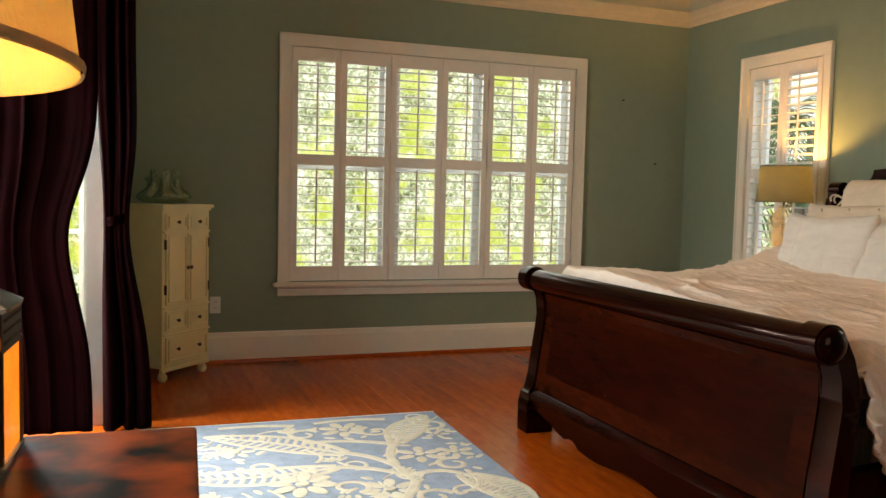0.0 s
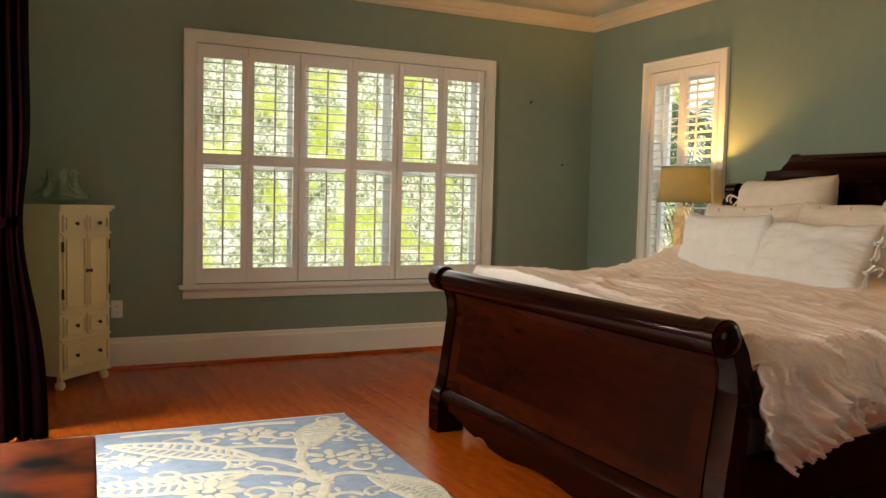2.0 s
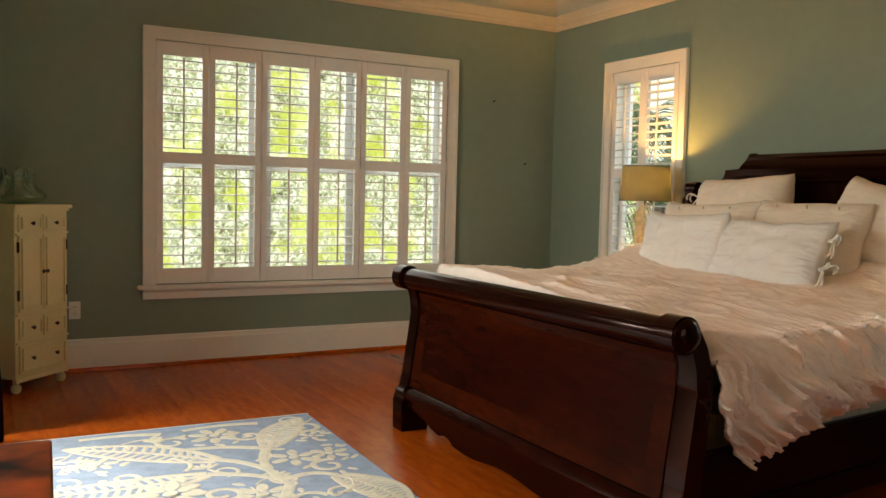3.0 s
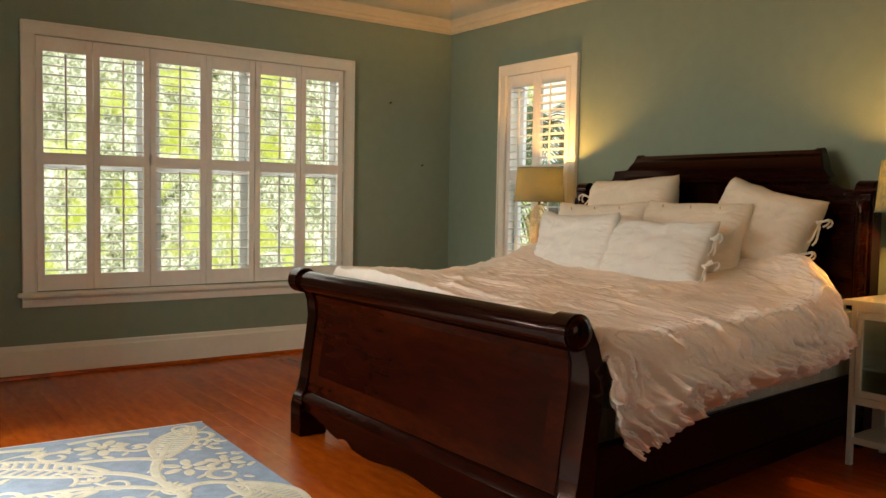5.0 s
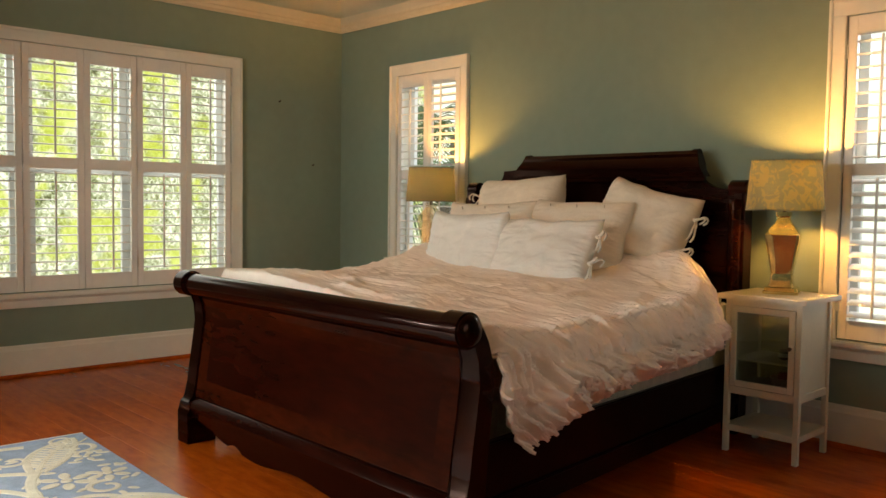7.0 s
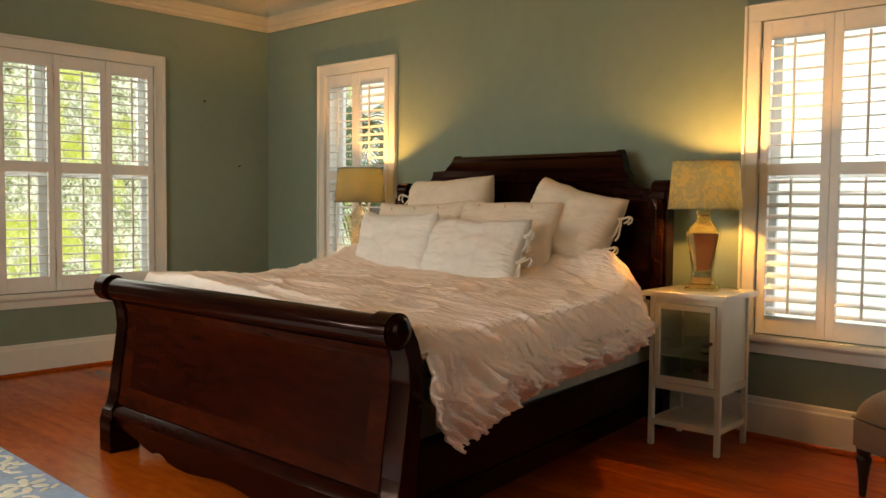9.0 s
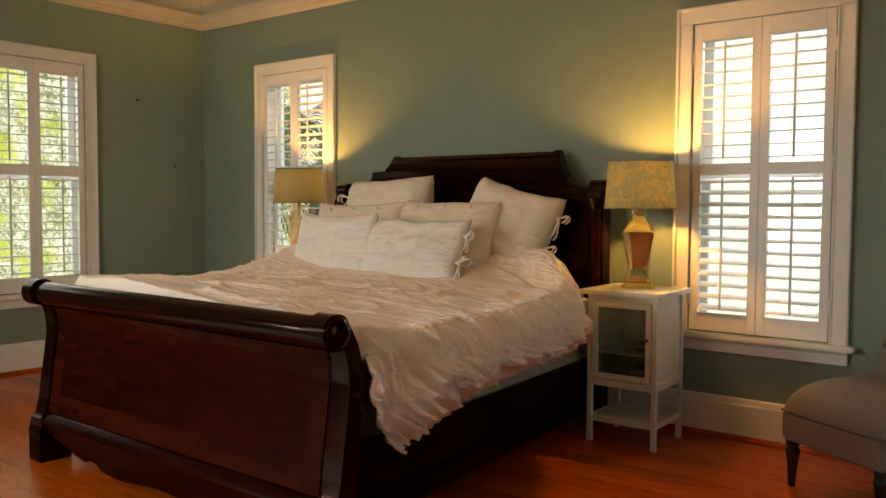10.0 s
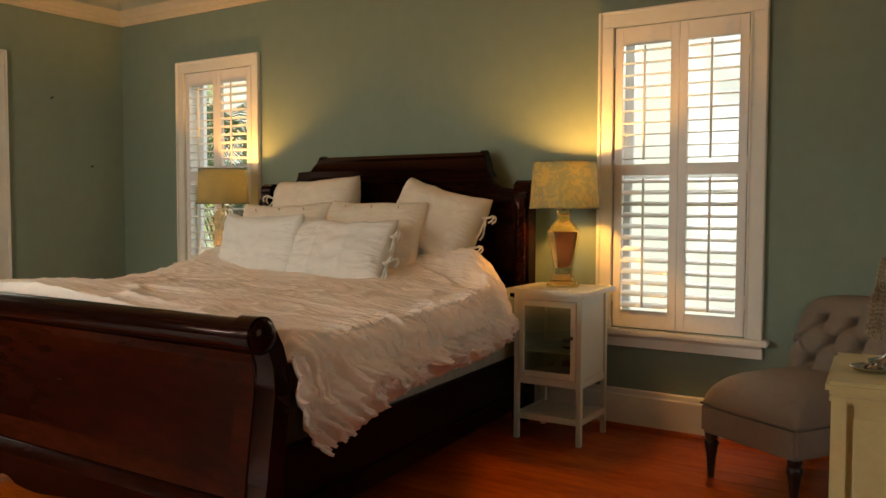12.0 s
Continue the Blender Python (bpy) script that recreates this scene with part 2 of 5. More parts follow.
def finish(bm, smooth=False, angle=40):
    bmesh.ops.recalc_face_normals(bm, faces=bm.faces)
    me = bpy.data.meshes.new("mesh")
    bm.to_mesh(me)
    bm.free()
    if smooth:
        me.polygons.foreach_set("use_smooth", [True] * len(me.polygons))
        me.set_sharp_from_angle(angle=radians(angle))
    return me


def part(name, bm, mat, parent=None, label="", m=None, smooth=False, angle=40):
    me = bm if isinstance(bm, bpy.types.Mesh) else finish(bm, smooth, angle)
    if not me.materials:
        me.materials.append(mat)
    ob = new(name, me)
    ob.parent = parent
    if m is not None:
        ob.matrix_basis = m
    if label:
        ob["label"] = label
    return ob


def thing(name, m, label, category, group="", kind=""):
    ob = new(name)
    ob.empty_display_size = 0.05
    ob.matrix_basis = m
    return tagged(ob, label, category, group, kind)


def add_box(bm, x0, x1, y0, y1, z0, z1, bevel=0.0, m=None):
    vs = [bm.verts.new((x, y, z)) for x in (x0, x1) for y in (y0, y1) for z in (z0, z1)]
    fs = [bm.faces.new([vs[i] for i in q]) for q in ((0, 1, 3, 2), (4, 6, 7, 5), (0, 4, 5, 1), (2, 3, 7, 6), (0, 2, 6, 4), (1, 5, 7, 3))]
    if m is not None:
        bmesh.ops.transform(bm, matrix=m, verts=vs)
    if bevel:
        es = list({e for f in fs for e in f.edges})
        bmesh.ops.bevel(bm, geom=es, offset=bevel, segments=2, affect="EDGES", clamp_overlap=True)
    return bm


def box(x0, x1, y0, y1, z0, z1, bevel=0.0):
    return add_box(bmesh.new(), x0, x1, y0, y1, z0, z1, bevel)


def prism(pts, d0, d1, axis="y"):
    """A closed outline, pushed along an axis from d0 to d1."""
    bm = bmesh.new()
    put = {"y": lambda a, b, d: (a, d, b), "x": lambda a, b, d: (d, a, b), "z": lambda a, b, d: (a, b, d)}[axis]
    lo = [bm.verts.new(put(a, b, d0)) for a, b in pts]
    hi = [bm.verts.new(put(a, b, d1)) for a, b in pts]
    bm.faces.new(lo)
    bm.faces.new(hi)
    n = len(pts)
    for i in range(n):
        bm.faces.new((lo[i], lo[(i + 1) % n], hi[(i + 1) % n], hi[i]))
    return bm


def lathe(profile, n=28, power=2.0, caps=True):
    """Turned body from (radius, height) pairs; a power above 2 squares it off."""
    bm = bmesh.new()
    rings = []
    for r, z in profile:
        ring = []
        for i in range(n):
            a = 2 * math.pi * (i + 0.5) / n
            c, s = math.cos(a), math.sin(a)
            k = (abs(c) ** power + abs(s) ** power) ** (-1 / power)
            ring.append(bm.verts.new((r * k * c, r * k * s, z)))
        rings.append(ring)
    for a, b in zip(rings, rings[1:]):
        for i in range(n):
            bm.faces.new((a[i], a[(i + 1) % n], b[(i + 1) % n], b[i]))
    if caps:
        bm.faces.new(rings[0])
        bm.faces.new(rings[-1])
    return bm


def tube(pts, r, n=6, taper=1.0):
    bm = bmesh.new()
    rings = []
    pts = [Vector(p) for p in pts]
    for i, p in enumerate(pts):
        d = (pts[min(i + 1, len(pts) - 1)] - pts[max(i - 1, 0)]).normalized()
        u = d.cross(Vector((0.31, 0.17, 0.93))).normalized()
        v = d.cross(u)
        rr = r * (1 + (taper - 1) * i / max(1, len(pts) - 1))
        rings.append([bm.verts.new(p + rr * (math.cos(2 * math.pi * k / n) * u + math.sin(2 * math.pi * k / n) * v)) for k in range(n)])
    for a, b in zip(rings, rings[1:]):
        for i in range(n):
            bm.faces.new((a[i], a[(i + 1) % n], b[(i + 1) % n], b[i]))
    bm.faces.new(rings[0])
    bm.faces.new(rings[-1])
    return bm


def grid_surface(f, nu, nv, thick=0.0):
    """A sheet from f(u, v) with u, v from 0 to 1."""
    bm = bmesh.new()
    vs = [[bm.verts.new(f(i / nu, j / nv)) for j in range(nv + 1)] for i in range(nu + 1)]
    for i in range(nu):
        for j in range(nv):
            bm.faces.new((vs[i][j], vs[i + 1][j], vs[i + 1][j + 1], vs[i][j + 1]))
    if thick:
        bm.normal_update()
        back = [[bm.verts.new(v.co - v.normal * thick) for v in row] for row in vs]
        for i in range(nu):
            for j in range(nv):
                bm.faces.new((back[i][j + 1], back[i + 1][j + 1], back[i + 1][j], back[i][j]))
        rim = [(i, 0) for i in range(nu)] + [(nu, j) for j in range(nv)] + [(i, nv) for i in range(nu, 0, -1)] + [(0, j) for j in range(nv, 0, -1)]
        for (i, j), (k, l) in zip(rim, rim[1:] + rim[:1]):
            bm.faces.new((vs[i][j], vs[k][l], back[k][l], back[i][j]))
    return bm


def smoothstep(a, b, v):
    v = max(0.0, min(1.0, (v - a) / (b - a)))
    return v * v * (3 - 2 * v)


# ---- structure ----


def wall_with_openings(name, length, height, thick, openings, m, label):
    """A wall along local x, its room face at local y = 0, with openings (x0, x1, z0, z1) through it."""
    xs = sorted({0, length, *[v for o in openings for v in o[:2]]})
    zs = sorted({0, height, *[v for o in openings for v in o[2:]]})
    bm = bmesh.new()
    for xa, xb in zip(xs, xs[1:]):
        za = None
        cells = []
        for z0, z1 in zip(zs, zs[1:]):
            cx, cz = (xa + xb) / 2, (z0 + z1) / 2
            if not any(o[0] < cx < o[1] and o[2] < cz < o[3] for o in openings):
                if cells and abs(cells[-1][1] - z0) < 1e-6:
                    cells[-1][1] = z1
                else:
                    cells.append([z0, z1])
        for z0, z1 in cells:
            add_box(bm, xa, xb, 0, thick, z0, z1)
    bmesh.ops.remove_doubles(bm, verts=bm.verts, dist=1e-5)
    ob = part(name, bm, WALL, m=m)
    return tagged(ob, label, "wall", kind="structure")


WA = (1.09, 3.338, 0.562, 2.212)           # wide window opening: x0, x1, z0, z1
WB = (4.552, 5.268, 0.562, 2.19)          # far bedside window: y0, y1, z0, z1
WC = (1.100, 1.806, 0.545, 2.145)         # near bedside window
DOOR = (-1.75, -0.177, 0.0, 2.15)          # glazed door: x0, x1

wall_with_openings("wall_north", XE + 0.15 - XR, H_WALL, 0.15, [(WA[0] - XR, WA[1] - XR, WA[2], WA[3])], pose(XR, YN, 0), "sage green painted wall with a wide shuttered window")
wall_with_openings("wall_east", YN - YS, H_WALL, 0.15, [(YN - WB[1], YN - WB[0], WB[2], WB[3]), (YN - WC[1], YN - WC[0], WC[2], WC[3])], pose(XE, YN, 0, 0, 0, -90), "sage green painted wall behind the bed")
wall_with_openings("wall_door", XR - XW, H_WALL, 0.15, [(DOOR[0] - XW, DOOR[1] - XW, DOOR[2], DOOR[3])], pose(XW, YD, 0), "sage green painted wall round a glazed door")
wall_with_openings("wall_return", YN - YD - 0.15, H_WALL, 0.12, [], pose(XR, YD + 0.15, 0, 0, 0, 90), "short sage green painted return wall")
# unseen west and south openings are added only to admit the fill lamps
wall_with_openings("wall_west", YD - YS, H_WALL, 0.12, [(2.2 - YS, 4.2 - YS, 0.56, 2.2)], pose(XW, YS, 0, 0, 0, 90), "sage green painted wall with an added unseen opening for fill light")
wall_with_openings("wall_south", XE - XW, H_WALL, 0.12, [(1.3, 2.9, 0.56, 2.2)], pose(XE, YS, 0, 0, 0, 180), "sage green painted wall with an added unseen opening for fill light")

# ceiling: a sloping cream border that rises from the crown to a flat middle
bm = bmesh.new()
lo = [bm.verts.new(p) for p in ((XW - 0.1, YS - 0.1, 2.70), (XE + 0.12, YS - 0.1, 2.70), (XE + 0.12, YN + 0.12, 2.70), (XW - 0.1, YN + 0.12, 2.70))]
hi = [bm.verts.new(p) for p in ((XW + 0.5, YS + 0.5, 3.15), (XE - 0.45, YS + 0.5, 3.15), (XE - 0.45, YN - 0.45, 3.15), (XW + 0.5, YN - 0.45, 3.15))]
for i in range(4):
    bm.faces.new((lo[i], lo[(i + 1) % 4], hi[(i + 1) % 4], hi[i]))
bm.faces.new(hi)
bmesh.ops.recalc_face_normals(bm, faces=bm.faces)
bmesh.ops.solidify(bm, geom=bm.faces[:], thickness=-0.05)
tagged(part("ceiling", bm, CEIL), "cream painted ceiling with sloping sides", "ceiling", kind="structure")

CROWN = [(0, 0), (0.014, 0), (0.022, 0.012), (0.030, 0.018), (0.034, 0.040), (0.044, 0.046), (0.050, 0.066), (0.050, 0.115), (0, 0.115)]


def run_moulding(name, profile, a, b, m, label, mat=TRIM):
    """profile (out, up) along local x from a to b; out is local -y."""
    ob = part(name, prism([(-o, u) for o, u in profile], a, b, "x"), mat, m=m)
    return tagged(ob, label, "trim", kind="structure")


run_moulding("trim", CROWN, 0, XE - XR, pose(XR, YN, 2.60 + 0.028), "cream crown moulding along the wall top", CEIL)
run_moulding("trim", CROWN, 0, YN - YS, pose(XE, YN, 2.60 + 0.028, 0, 0, -90), "cream crown moulding along the wall top", CEIL)
BASE = [(0, 0), (0.020, 0), (0.020, 0.175), (0.014, 0.185), (0.012, 0.205), (0.006, 0.212), (0, 0.212)]
SHOE = [(0.020, 0.0), (0.038, 0.0), (0.036, 0.012), (0.028, 0.020), (0.020, 0.022)]
for nm, prof, mt, lb in (("baseboard", BASE, TRIM, "tall white painted baseboard"), ("trim", SHOE, PLANK, "reddish wooden shoe moulding at the floor")):
    run_moulding(nm, prof, 0.001, XE - XR - 0.04, pose(XR, YN, 0), lb, mt)
    run_moulding(nm, prof, 0.04, YN - YS, pose(XE, YN, 0, 0, 0, -90), lb, mt)
    run_moulding(nm, prof, 0, DOOR[0] - 0.11 - XW, pose(XW, YD, 0), lb, mt)
tagged(part("floor", box(XW - 0.1, XE + 0.1, YS - 0.1, YN + 0.1, -0.12, -0.022), GAP), "wide heart pine plank floor, polished orange red", "floor", kind="structure")
floor = bpy.data.objects["floor"]


# ---- windows ----


def window_set(name, m, w, z0, z1, bays, sill_out, label, casing=0.085, ext=0.15):
    """Local x along the wall, room towards local -y, wall face at y = 0, outside at y = ext."""
    win = thing(name, m, label, "window", kind="structure")
    c = casing
    h = z1 - z0
    for nm, b in (("side_casing", (-c, 0, z0 - 0.02, z1)), ("side_casing", (w, w + c, z0 - 0.02, z1)), ("head_casing", (-c, w + c, z1, z1 + c))):
        bm = box(b[0], b[1], -0.022, 0.0, b[2], b[3], 0.004)
        if nm == "side_casing":
            xo = b[0] if b[0] < 0 else b[1] - 0.018
            add_box(bm, xo, xo + 0.018, -0.034, -0.020, b[2], b[3] + c, 0.004)
            xi = b[1] - 0.012 if b[0] < 0 else b[0]
            add_box(bm, xi, xi + 0.012, -0.028, -0.020, b[2], b[3], 0.003)
        else:
            add_box(bm, -c + 0.019, w + c - 0.019, -0.034, -0.020, b[3] - 0.018, b[3], 0.004)
        part(nm, bm, TRIM, win)
    part("window_sill", box(-c - 0.035, w + c + 0.035, -0.065, ext - 0.02, z0 - 0.035, z0 - 0.006, 0.008), TRIM, win)
    part("apron", prism([(-0.024, -0.102 + z0), (-0.024, z0 - 0.055), (-0.040, z0 - 0.037), (0, z0 - 0.037), (0, z0 - 0.102)], -c, w + c, "x"), TRIM, win)
    for x0, x1 in ((0.0, 0.014), (w - 0.014, w)):
        part("jamb", box(x0, x1, 0.002, ext, z0 - 0.004, z1 - 0.001), TRIM, win)
    part("jamb", box(0.015, w - 0.015, 0.002, ext, z1 - 0.014, z1 - 0.001), TRIM, win)
    bw = w / bays
    for k in range(bays):
        xa, xb = k * bw + 0.016, (k + 1) * bw - 0.016
        zm = z0 + 0.50 * h
        if k:
            part("mullion", box(k * bw - 0.028, k * bw + 0.028, 0.085, ext + 0.01, z0, z1 - 0.015, 0.003), SASH, win)
            xa += 0.014
        if k < bays - 1:
            xb -= 0.014
        for lo_, hi_, dy in ((z0, zm + 0.02, 0.075), (zm - 0.02, z1 - 0.015, 0.112)):
            fr = bmesh.new()
            for bx in ((xa, xa + 0.05, lo_, hi_), (xb - 0.05, xb, lo_, hi_), (xa + 0.05, xb - 0.05, lo_, lo_ + 0.055), (xa + 0.05, xb - 0.05, hi_ - 0.045, hi_)):
                add_box(fr, bx[0], bx[1], dy, dy + 0.034, bx[2], bx[3], 0.003)
            sash = part("sash", fr, SASH, win)
            pn = part("pane", box(xa + 0.045, xb - 0.045, dy + 0.014, dy + 0.018, lo_ + 0.05, hi_ - 0.04), PANE, sash)
            pn.visible_shadow = False
    return win


SLATS = {}


def slat_mesh(length):
    key = round(length, 3)
    if key not in SLATS:
        prof = [(-0.031, 0), (-0.022, 0.0035), (0, 0.005), (0.022, 0.0035), (0.031, 0), (0.022, -0.0035), (0, -0.005), (-0.022, -0.0035)]
        SLATS[key] = finish(prism(prof, -length / 2, length / 2, "x"), True, 60)
    return SLATS[key]


def shutter_panel(m, w, z0, z1, mid0, mid1, top, bottom, tilt_up, tilt_low, hinge_side, label, stile=0.052, swing=0.0):
    """Louvred shutter leaf, local x across, local y = 0 at its middle; opens by swing degrees round its hinge."""
    leaf = thing("shutter_panel", m, label, "shutter", "louvred shutter leaves")
    t = 0.014
    part("stile", box(0.0015, stile, -t, t, z0, z1, 0.002), SHUTTER, leaf)
    part("stile", box(w - stile, w - 0.0015, -t, t, z0, z1, 0.002), SHUTTER, leaf)
    for a, b in ((z0, bottom), (mid0, mid1), (top, z1)):
        part("rail", box(stile, w - stile, -t + 0.001, t - 0.001, a, b, 0.002), SHUTTER, leaf)
    for a, b, tilt in ((bottom, mid0, tilt_low), (mid1, top, tilt_up)):
        n = round((b - a) / 0.0605)
        step = (b - a) / n
        for i in range(n):
            part("slat", slat_mesh(w - 2 * stile - 0.004), SHUTTER, leaf, m=pose(w / 2, 0, a + step * (i + 0.5), tilt + random.uniform(-1.5, 1.5)))
        part("tilt_rod", box(w / 2 - 0.006, w / 2 + 0.006, -0.046, -0.035, a + 0.02, b - 0.012, 0.002), SHUTTER, leaf)
    for z in (z0 + 0.17, z1 - 0.17, (mid0 + mid1) / 2 + 0.02):
        x = 0.0 if hinge_side < 0 else w
        part("hinge", box(x - 0.004, x + 0.004, -t - 0.006, -t - 0.001, z - 0.035, z + 0.035, 0.001), TRIM, leaf, "small painted hinge")
    return leaf


north = window_set("window_1", pose(WA[0], YN, 0), WA[1] - WA[0], WA[2], WA[3], 3, 0, "triple white sash window with deep white casing and sill")
far_w = window_set("window_2", pose(XE, WB[1], 0, 0, 0, -90), WB[1] - WB[0], WB[2], WB[3], 1, 0, "tall white sash window beside the bed")
near_w = window_set("window_3", pose(XE, WC[1], 0, 0, 0, -90), WC[1] - WC[0], WC[2], WC[3], 1, 0, "tall white sash window beside the armless chair")

edges = [1.093, 1.443, 1.816, 2.214, 2.586, 2.961, 3.327]
for k in range(6):
    shutter_panel(pose(edges[k], YN + 0.002, 0), edges[k + 1] - edges[k], 0.564, 2.207, 1.389, 1.464, 2.115, 0.668, 0, 2, -1 if k % 2 == 0 else 1, "white louvred shutter leaf with open slats in the wide window", 0.044)
for w3, mids in ((WB, (1.375, 1.449, 2.09, 0.66)), (WC, (1.359, 1.418, 2.045, 0.640))):
    ww = (w3[1] - w3[0] - 0.012) / 2
    near = w3 is WC
    for k in range(2):
        shutter_panel(pose(XE + 0.002, w3[1] - 0.006 - k * ww, 0, 0, 0, -90), ww, w3[2] + 0.001, w3[3] - 0.006, mids[0], mids[1], mids[2], mids[3], 0 if near else (6, -11)[k], 24 if near else 6, -1 if k == 0 else 1, "white louvred shutter leaf, lower slats tilted" if near else "white louvred shutter leaf with open slats", 0.045)

# glowing sheets painted as garden, far behind the glass
for nm, m, sx, sz, mt, lb in (
    ("backdrop", pose(3.0, YN + 9, 2.0), 26, 12, LEAVES_N, "glowing backdrop painted as sunlit garden foliage beyond the wide window"),
    ("backdrop", pose(XE + 9, 2.5, 2.0, 0, 0, 90), 26, 12, LEAVES_E, "glowing backdrop painted as washed-out garden foliage beyond the bedside windows"),
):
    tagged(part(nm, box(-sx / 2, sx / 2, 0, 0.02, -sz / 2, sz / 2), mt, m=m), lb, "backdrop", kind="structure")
tagged(part("ground", box(-300, 300, -300, 300, -0.65, -0.55), material("lawn", (0.05, 0.09, 0.02), 0.9, vary=0.2, scale=2)), "green lawn outside", "ground", kind="structure")



BARK = material("palm_bark", (0.12, 0.08, 0.05), 0.9, vary=0.2, scale=20)
PALM_LEAF = material("palm_leaf", (0.05, 0.12, 0.03), 0.45, vary=0.2, scale=6, second=(0.10, 0.20, 0.05))


def palm(x, y, top, seed, label):
    p = thing("palm_tree", pose(x, y, -0.55), label, "palm", "palms outside the bedside window")
    part("trunk", tube([(0, 0, 0), (0.03, 0.02, top * 0.5), (0.02, 0.0, top)], 0.09, 10, 0.7), BARK, p, smooth=True)
    leaf = PALM_LEAF
    rnd = random.Random(seed)
    for k in range(15):
        a = 2 * math.pi * k / 15 + rnd.uniform(-0.2, 0.2)
        up = rnd.uniform(0.25, 1.25)
        L = rnd.uniform(1.1, 1.5)
        rib = [Vector((math.cos(a) * L * t, math.sin(a) * L * t, top + L * (up * t - 0.9 * t * t))) for t in [i / 14 for i in range(15)]]
        bm = tube(rib, 0.012, 5, 0.3)
        side = Vector((-math.sin(a), math.cos(a), 0))
        for i in range(2, 15):
            d = (rib[i] - rib[i - 1]).normalized()
            for s_ in (-1, 1):
                for j in (0, 0.5):
                    o_ = rib[i] - d * j * 0.09
                    ln = 0.42 * math.sin(math.pi * (i / 15) ** 0.7) + 0.08
                    tip = o_ + (side * s_ * 0.8 + d * 0.6).normalized() * ln - Vector((0, 0, ln * 0.45))
                    mid_ = (o_ + tip) / 2 + Vector((0, 0, ln * 0.08))
                    vs = [bm.verts.new(q) for q in (o_, mid_ + d * 0.016, tip, mid_ - d * 0.016)]
                    bm.faces.new(vs)
        part("frond", bm, leaf, p)
    return p


palm(XE + 1.5, 6.35, 1.7, 3, "young palm with long green fronds outside the window")
palm(XE + 2.0, 6.72, 2.45, 8, "taller palm with long green fronds behind the young one")

# ---- bed ----


def bed():
    b = thing("sleigh_bed", pose(0, 0, 0), "dark mahogany king sleigh bed with scrolled ends", "bed")
    y0, y1 = 1.97, 3.97
    # curved footboard: front face x over height, back face x over height
    front = [(1.925, 0.205), (1.950, 0.23), (1.962, 0.30), (1.972, 0.38), (1.990, 0.50), (2.003, 0.60), (2.000, 0.68), (1.980, 0.735)]
    back = [(2.045, 0.745), (2.066, 0.68), (2.070, 0.60), (2.058, 0.48), (2.045, 0.36), (2.04, 0.205)]

    def scroll(cx, cz, r, a0, a1, n):
        return [(cx + r * math.cos(radians(a0 + (a1 - a0) * i / n)), cz + r * math.sin(radians(a0 + (a1 - a0) * i / n))) for i in range(n + 1)]

    post_prof = front + scroll(1.950, 0.788, 0.062, -62, -322, 22) + back
    core = [(x + 0.016 if i < len(front) else x - 0.010, z) for i, (x, z) in enumerate(front)] + scroll(1.956, 0.785, 0.052, -62, -322, 22) + [(x - 0.012, z) for x, z in back]
    part("footboard", prism(core, y0 + 0.09, y1 - 0.09), MAHOGANY, b, smooth=True, angle=35)
    for a, c in ((y0, y0 + 0.088), (y1 - 0.088, y1)):
        bm = prism(post_prof, a, c)
        bmesh.ops.bevel(bm, geom=[e for e in bm.edges if abs(e.verts[0].co.y - e.verts[1].co.y) < 1e-6 and (abs(e.verts[0].co.y - a) < 1e-6 or abs(e.verts[0].co.y - c) < 1e-6)], offset=0.004, segments=2, affect="EDGES")
        post = part("foot_post", bm, MAHOGANY, b, smooth=True, angle=50)
        out = a if a == y0 else c
        s = -1 if a == y0 else 1
        part("rosette", lathe([(0.056, 0), (0.054, 0.006), (0.044, 0.014), (0.024, 0.020), (0.001, 0.022)], 24), MAHOGANY, post, m=pose(1.950, out, 0.788, 90 if s < 0 else -90), smooth=True)
        cap = [(-0.075, 0), (0.075, 0), (0.075, 0.155), (0.062, 0.172), (0.066, 0.19), (0.055, 0.207), (-0.055, 0.207), (-0.066, 0.19), (-0.062, 0.172), (-0.075, 0.155)]
        bm = prism([(1.99 + p, q) for p, q in cap], a - 0.012, c + 0.012)
        bmesh.ops.bevel(bm, geom=bm.edges[:], offset=0.004, segments=2, affect="EDGES")
        part("foot_block", bm, MAHOGANY, b, smooth=True, angle=40)
    # veneered border and field on the footboard face

    def face_strip(ya, yb, za, zb, lift, mat, name):
        def xf(z):
            for (xa, z1), (xb, z2) in zip(front, front[1:]):
                if z1 <= z <= z2:
                    return xa + (xb - xa) * (z - z1) / (z2 - z1)
            return front[-1][0]
        bm = grid_surface(lambda u, v: (xf(za + (zb - za) * v) + 0.016 - lift, ya + (yb - ya) * u, za + (zb - za) * v), 2, 14, 0.006)
        return part(name, bm, mat, b, smooth=True)

    ya, yb, za, zb = y0 + 0.10, y1 - 0.10, 0.235, 0.715
    bd = 0.085
    for s in ((ya, yb, za, za + bd), (ya, yb, zb - bd, zb), (ya, ya + bd, za + bd, zb - bd), (yb - bd, yb, za + bd, zb - bd)):
        face_strip(*s, 0.005, BANDING, "veneer_band")
    face_strip(ya + bd, yb - bd, za + bd, zb - bd, 0.0045, VENEER, "veneer_field")
    # base rail with a scalloped apron
    part("base_moulding", prism([(1.935, 0.165), (1.925, 0.185), (1.935, 0.205), (1.955, 0.222), (2.03, 0.222), (2.03, 0.165)], y0 + 0.102, y1 - 0.102), VENEER, b, smooth=True, angle=30)
    pts = []
    w = y1 - y0 - 0.204
